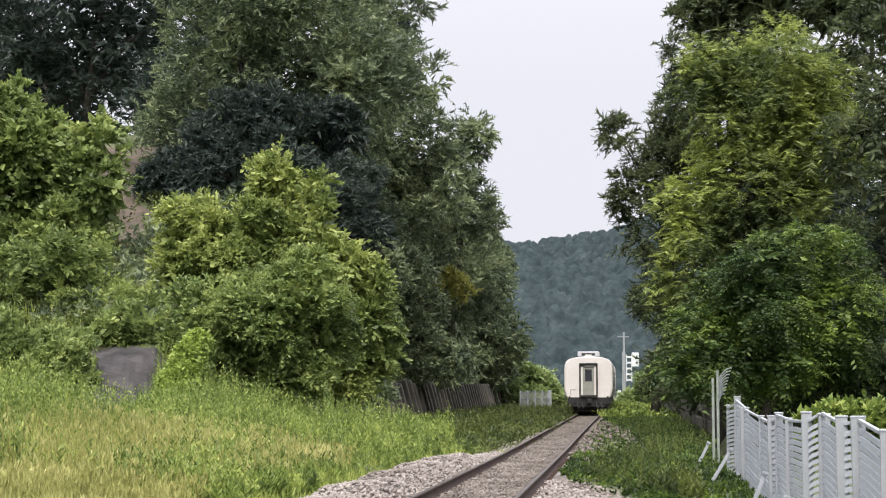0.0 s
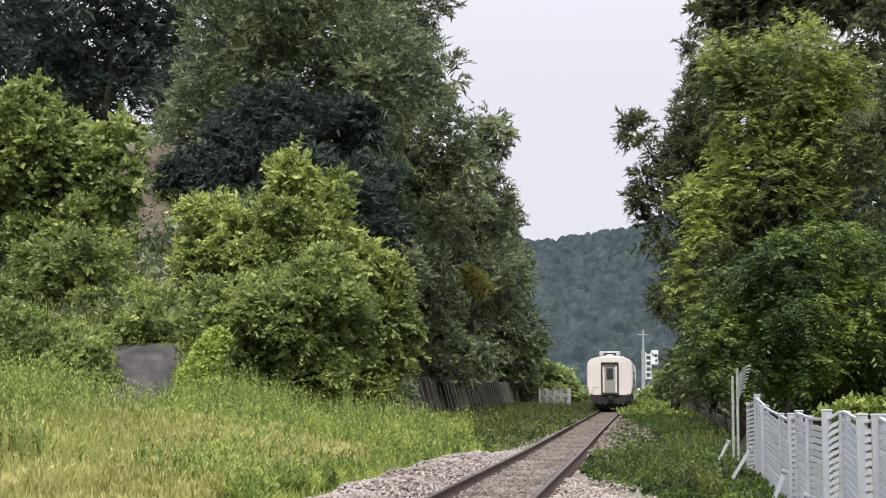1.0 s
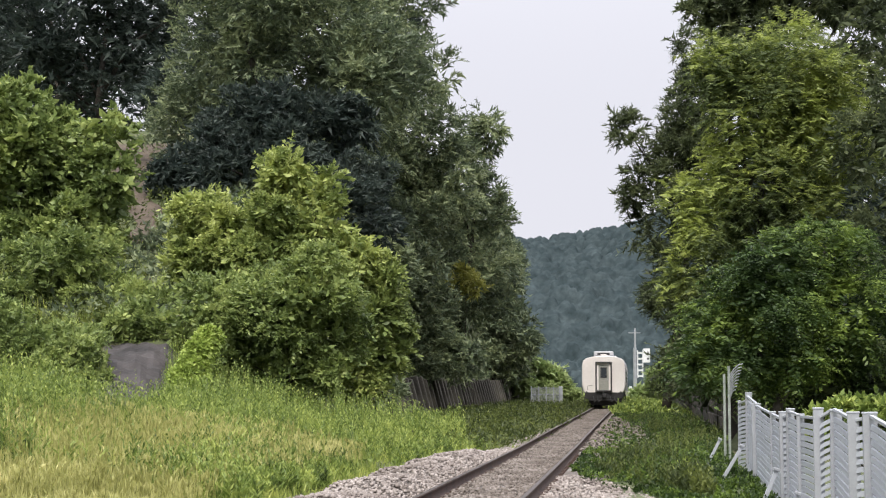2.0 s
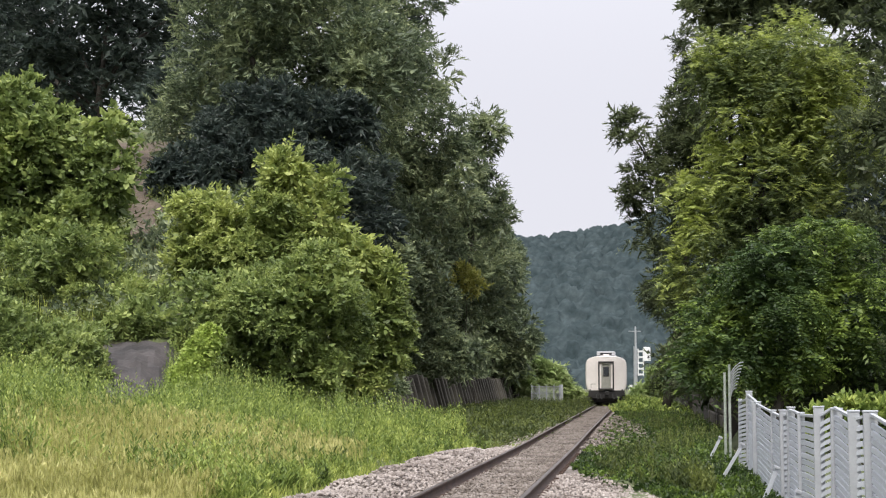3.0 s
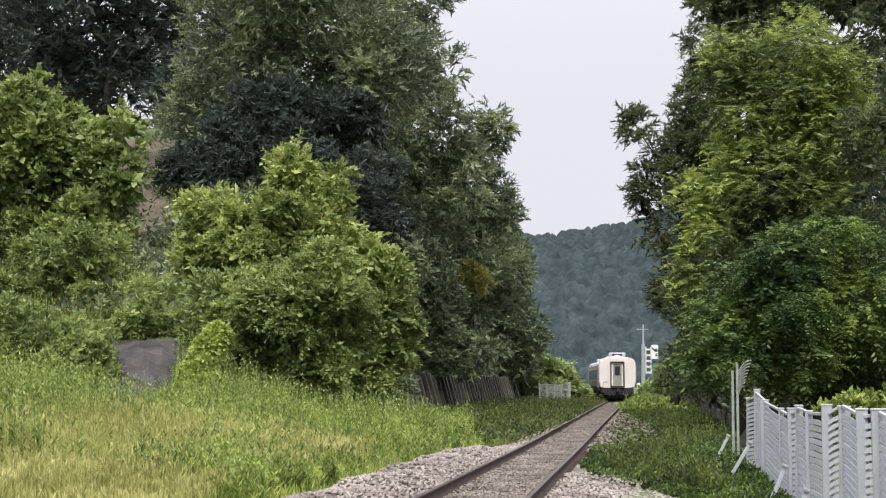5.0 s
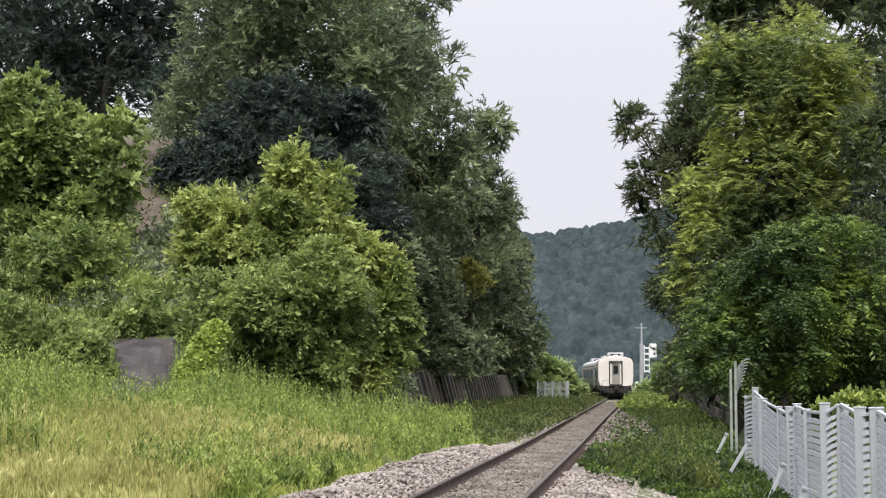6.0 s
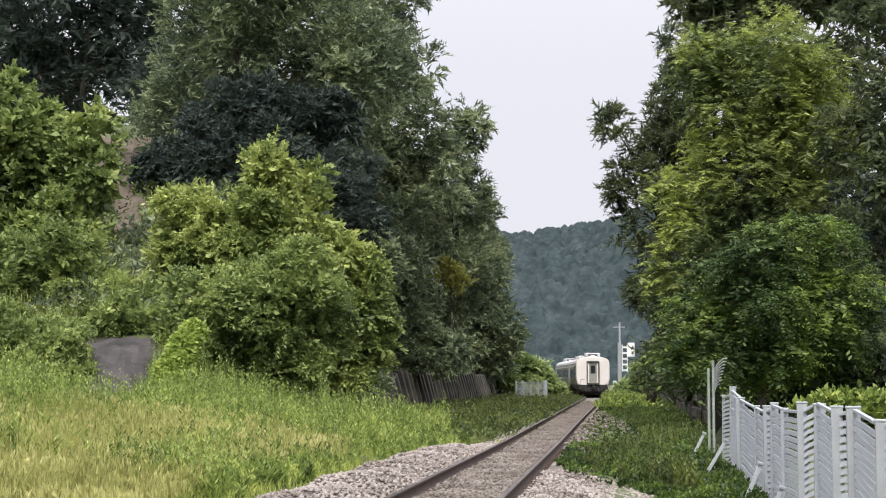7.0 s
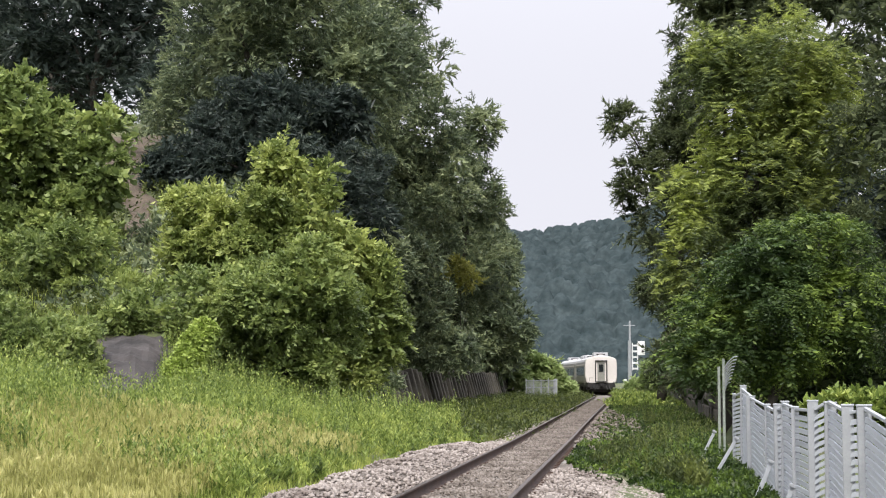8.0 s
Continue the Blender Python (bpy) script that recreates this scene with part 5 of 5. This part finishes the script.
def build_stones():
    d, y = np.meshgrid(np.arange(-4.0, -0.95, 0.1), np.arange(8, 43.5, 0.25))
    z = np.maximum(bed_height(d), -0.42) + heap(d, y) - 0.012
    v = np.stack([TRACK_X + swing(y) + d, y, z + crest(y)], axis=-1).reshape(-1, 3)
    i = np.arange(len(v)).reshape(d.shape)
    f = np.stack([i[:-1, :-1], i[:-1, 1:], i[1:, 1:], i[1:, :-1]], axis=-1).reshape(-1, 4)
    tagged(raw("ballast_heap", v, f, BED, smooth=True), "spare crushed stone tipped along the shoulder", "gravel", kind="structure")

    def shoulder_left(rng, n):
        y = 16 * (75 / 16) ** rng.random(n)
        d = -0.82 - (np.minimum(-edge_left(y) + TRACK_X + 0.35, 3.7) - 0.82) * rng.random(n)
        return np.stack([TRACK_X + swing(y) + d, y, bed_height(d) + crest(y) + 0.02 + heap(d, y)], axis=-1)

    def between(rng, n):
        y = 21 * (128 / 21) ** rng.random(n)
        d = rng.uniform(-0.66, 0.66, n)
        return np.stack([TRACK_X + swing(y) + d, y, crest(y) - 0.168 + 0.02 * rng.random(n)], axis=-1)

    def shoulder_right(rng, n):
        y = rng.uniform(16, 31, n)
        d = rng.uniform(0.84, 2.9, n)
        return np.stack([TRACK_X + swing(y) + d, y, bed_height(d) + crest(y) + 0.02], axis=-1)

    stones("ballast_stones", 81, 17000, shoulder_left, 0.040, "pale pinkish-grey crushed stone on the shoulder")
    stones("ballast_stones", 82, 13000, between, 0.034, "dusty crushed stone between the rails", DUST)
    def shoulder_bare(rng, n):
        y = rng.uniform(44, 84, n)
        d = rng.uniform(0.84, 3.1, n)
        return np.stack([TRACK_X + swing(y) + d, y, np.maximum(bed_height(d), -0.36) + crest(y) + 0.05 + 0.1 * np.sin(y * 0.7) ** 2 * (d > 1.2)], axis=-1)

    stones("ballast_stones", 84, 2600, shoulder_bare, 0.06, "dusty stones on the shaded shoulder", DUST)
    stones("ballast_stones", 83, 3500, shoulder_right, 0.04, "pale crushed stone beside the right-hand rail")


def build_path():
    """The matted steps and the worn clay path up the hillside."""
    rng = random.Random(6)
    bm = bmesh.new()
    rows = []
    for i in range(46):
        y = 45.4 + i * 0.2
        x = float(np.interp(y, [44, 48, 55, 60], [-14.5, -15.5, -17.5, -18.3]))
        fold = 0.10 * (((i * 0.2) % 0.9) / 0.9) + 0.03 * rng.random()
        row = []
        for k in range(13):
            f = k / 6 - 1
            ragged = (0.12 * math.sin(i * 0.8) + 0.08 * rng.random()) * (1 if abs(f) > 0.9 else 0)
            xx = x + f * (1.25 + ragged)
            row.append(bm.verts.new((xx, y + 0.04 * rng.random(), float(land(xx, y)) + 0.16 - fold + 0.05 * math.sin(k * 1.7 + i * 0.35) + 0.06 * rng.random() - 0.25 * max(0, abs(f) - 0.85))))
        rows.append(row)
    for a, b in zip(rows, rows[1:]):
        for k in range(12):
            bm.faces.new((a[k], a[k + 1], b[k + 1], b[k]))
    tagged(part("hillside_steps", bm, MAT), "hillside steps laid with dark wrinkled matting", "steps", kind="structure")
    bm = bmesh.new()
    rows = []
    for i in range(46):
        y = 56.4 + i * 0.87
        x = float(np.interp(y, [56, 65, 78, 96], [-17.9, -20.4, -25.0, -30.6]))
        w = 0.7 + 0.3 * math.sin(i * 0.9) + (1.5 if 28 < i else 0)
        rows.append([bm.verts.new((x + s * w, y, float(land(x + s * w, y)) + 0.10 - 0.05 * abs(s) + 0.04 * rng.random())) for s in (-1, -0.5, 0, 0.5, 1)])
    for a, b in zip(rows, rows[1:]):
        for k in range(4):
            bm.faces.new((a[k], a[k + 1], b[k + 1], b[k]))
    tagged(part("clay_path", bm, CLAY, smooth=True), "worn brown clay path up the wooded slope", "path", kind="structure")


build_path()
build_grass()
build_stones()
motions()
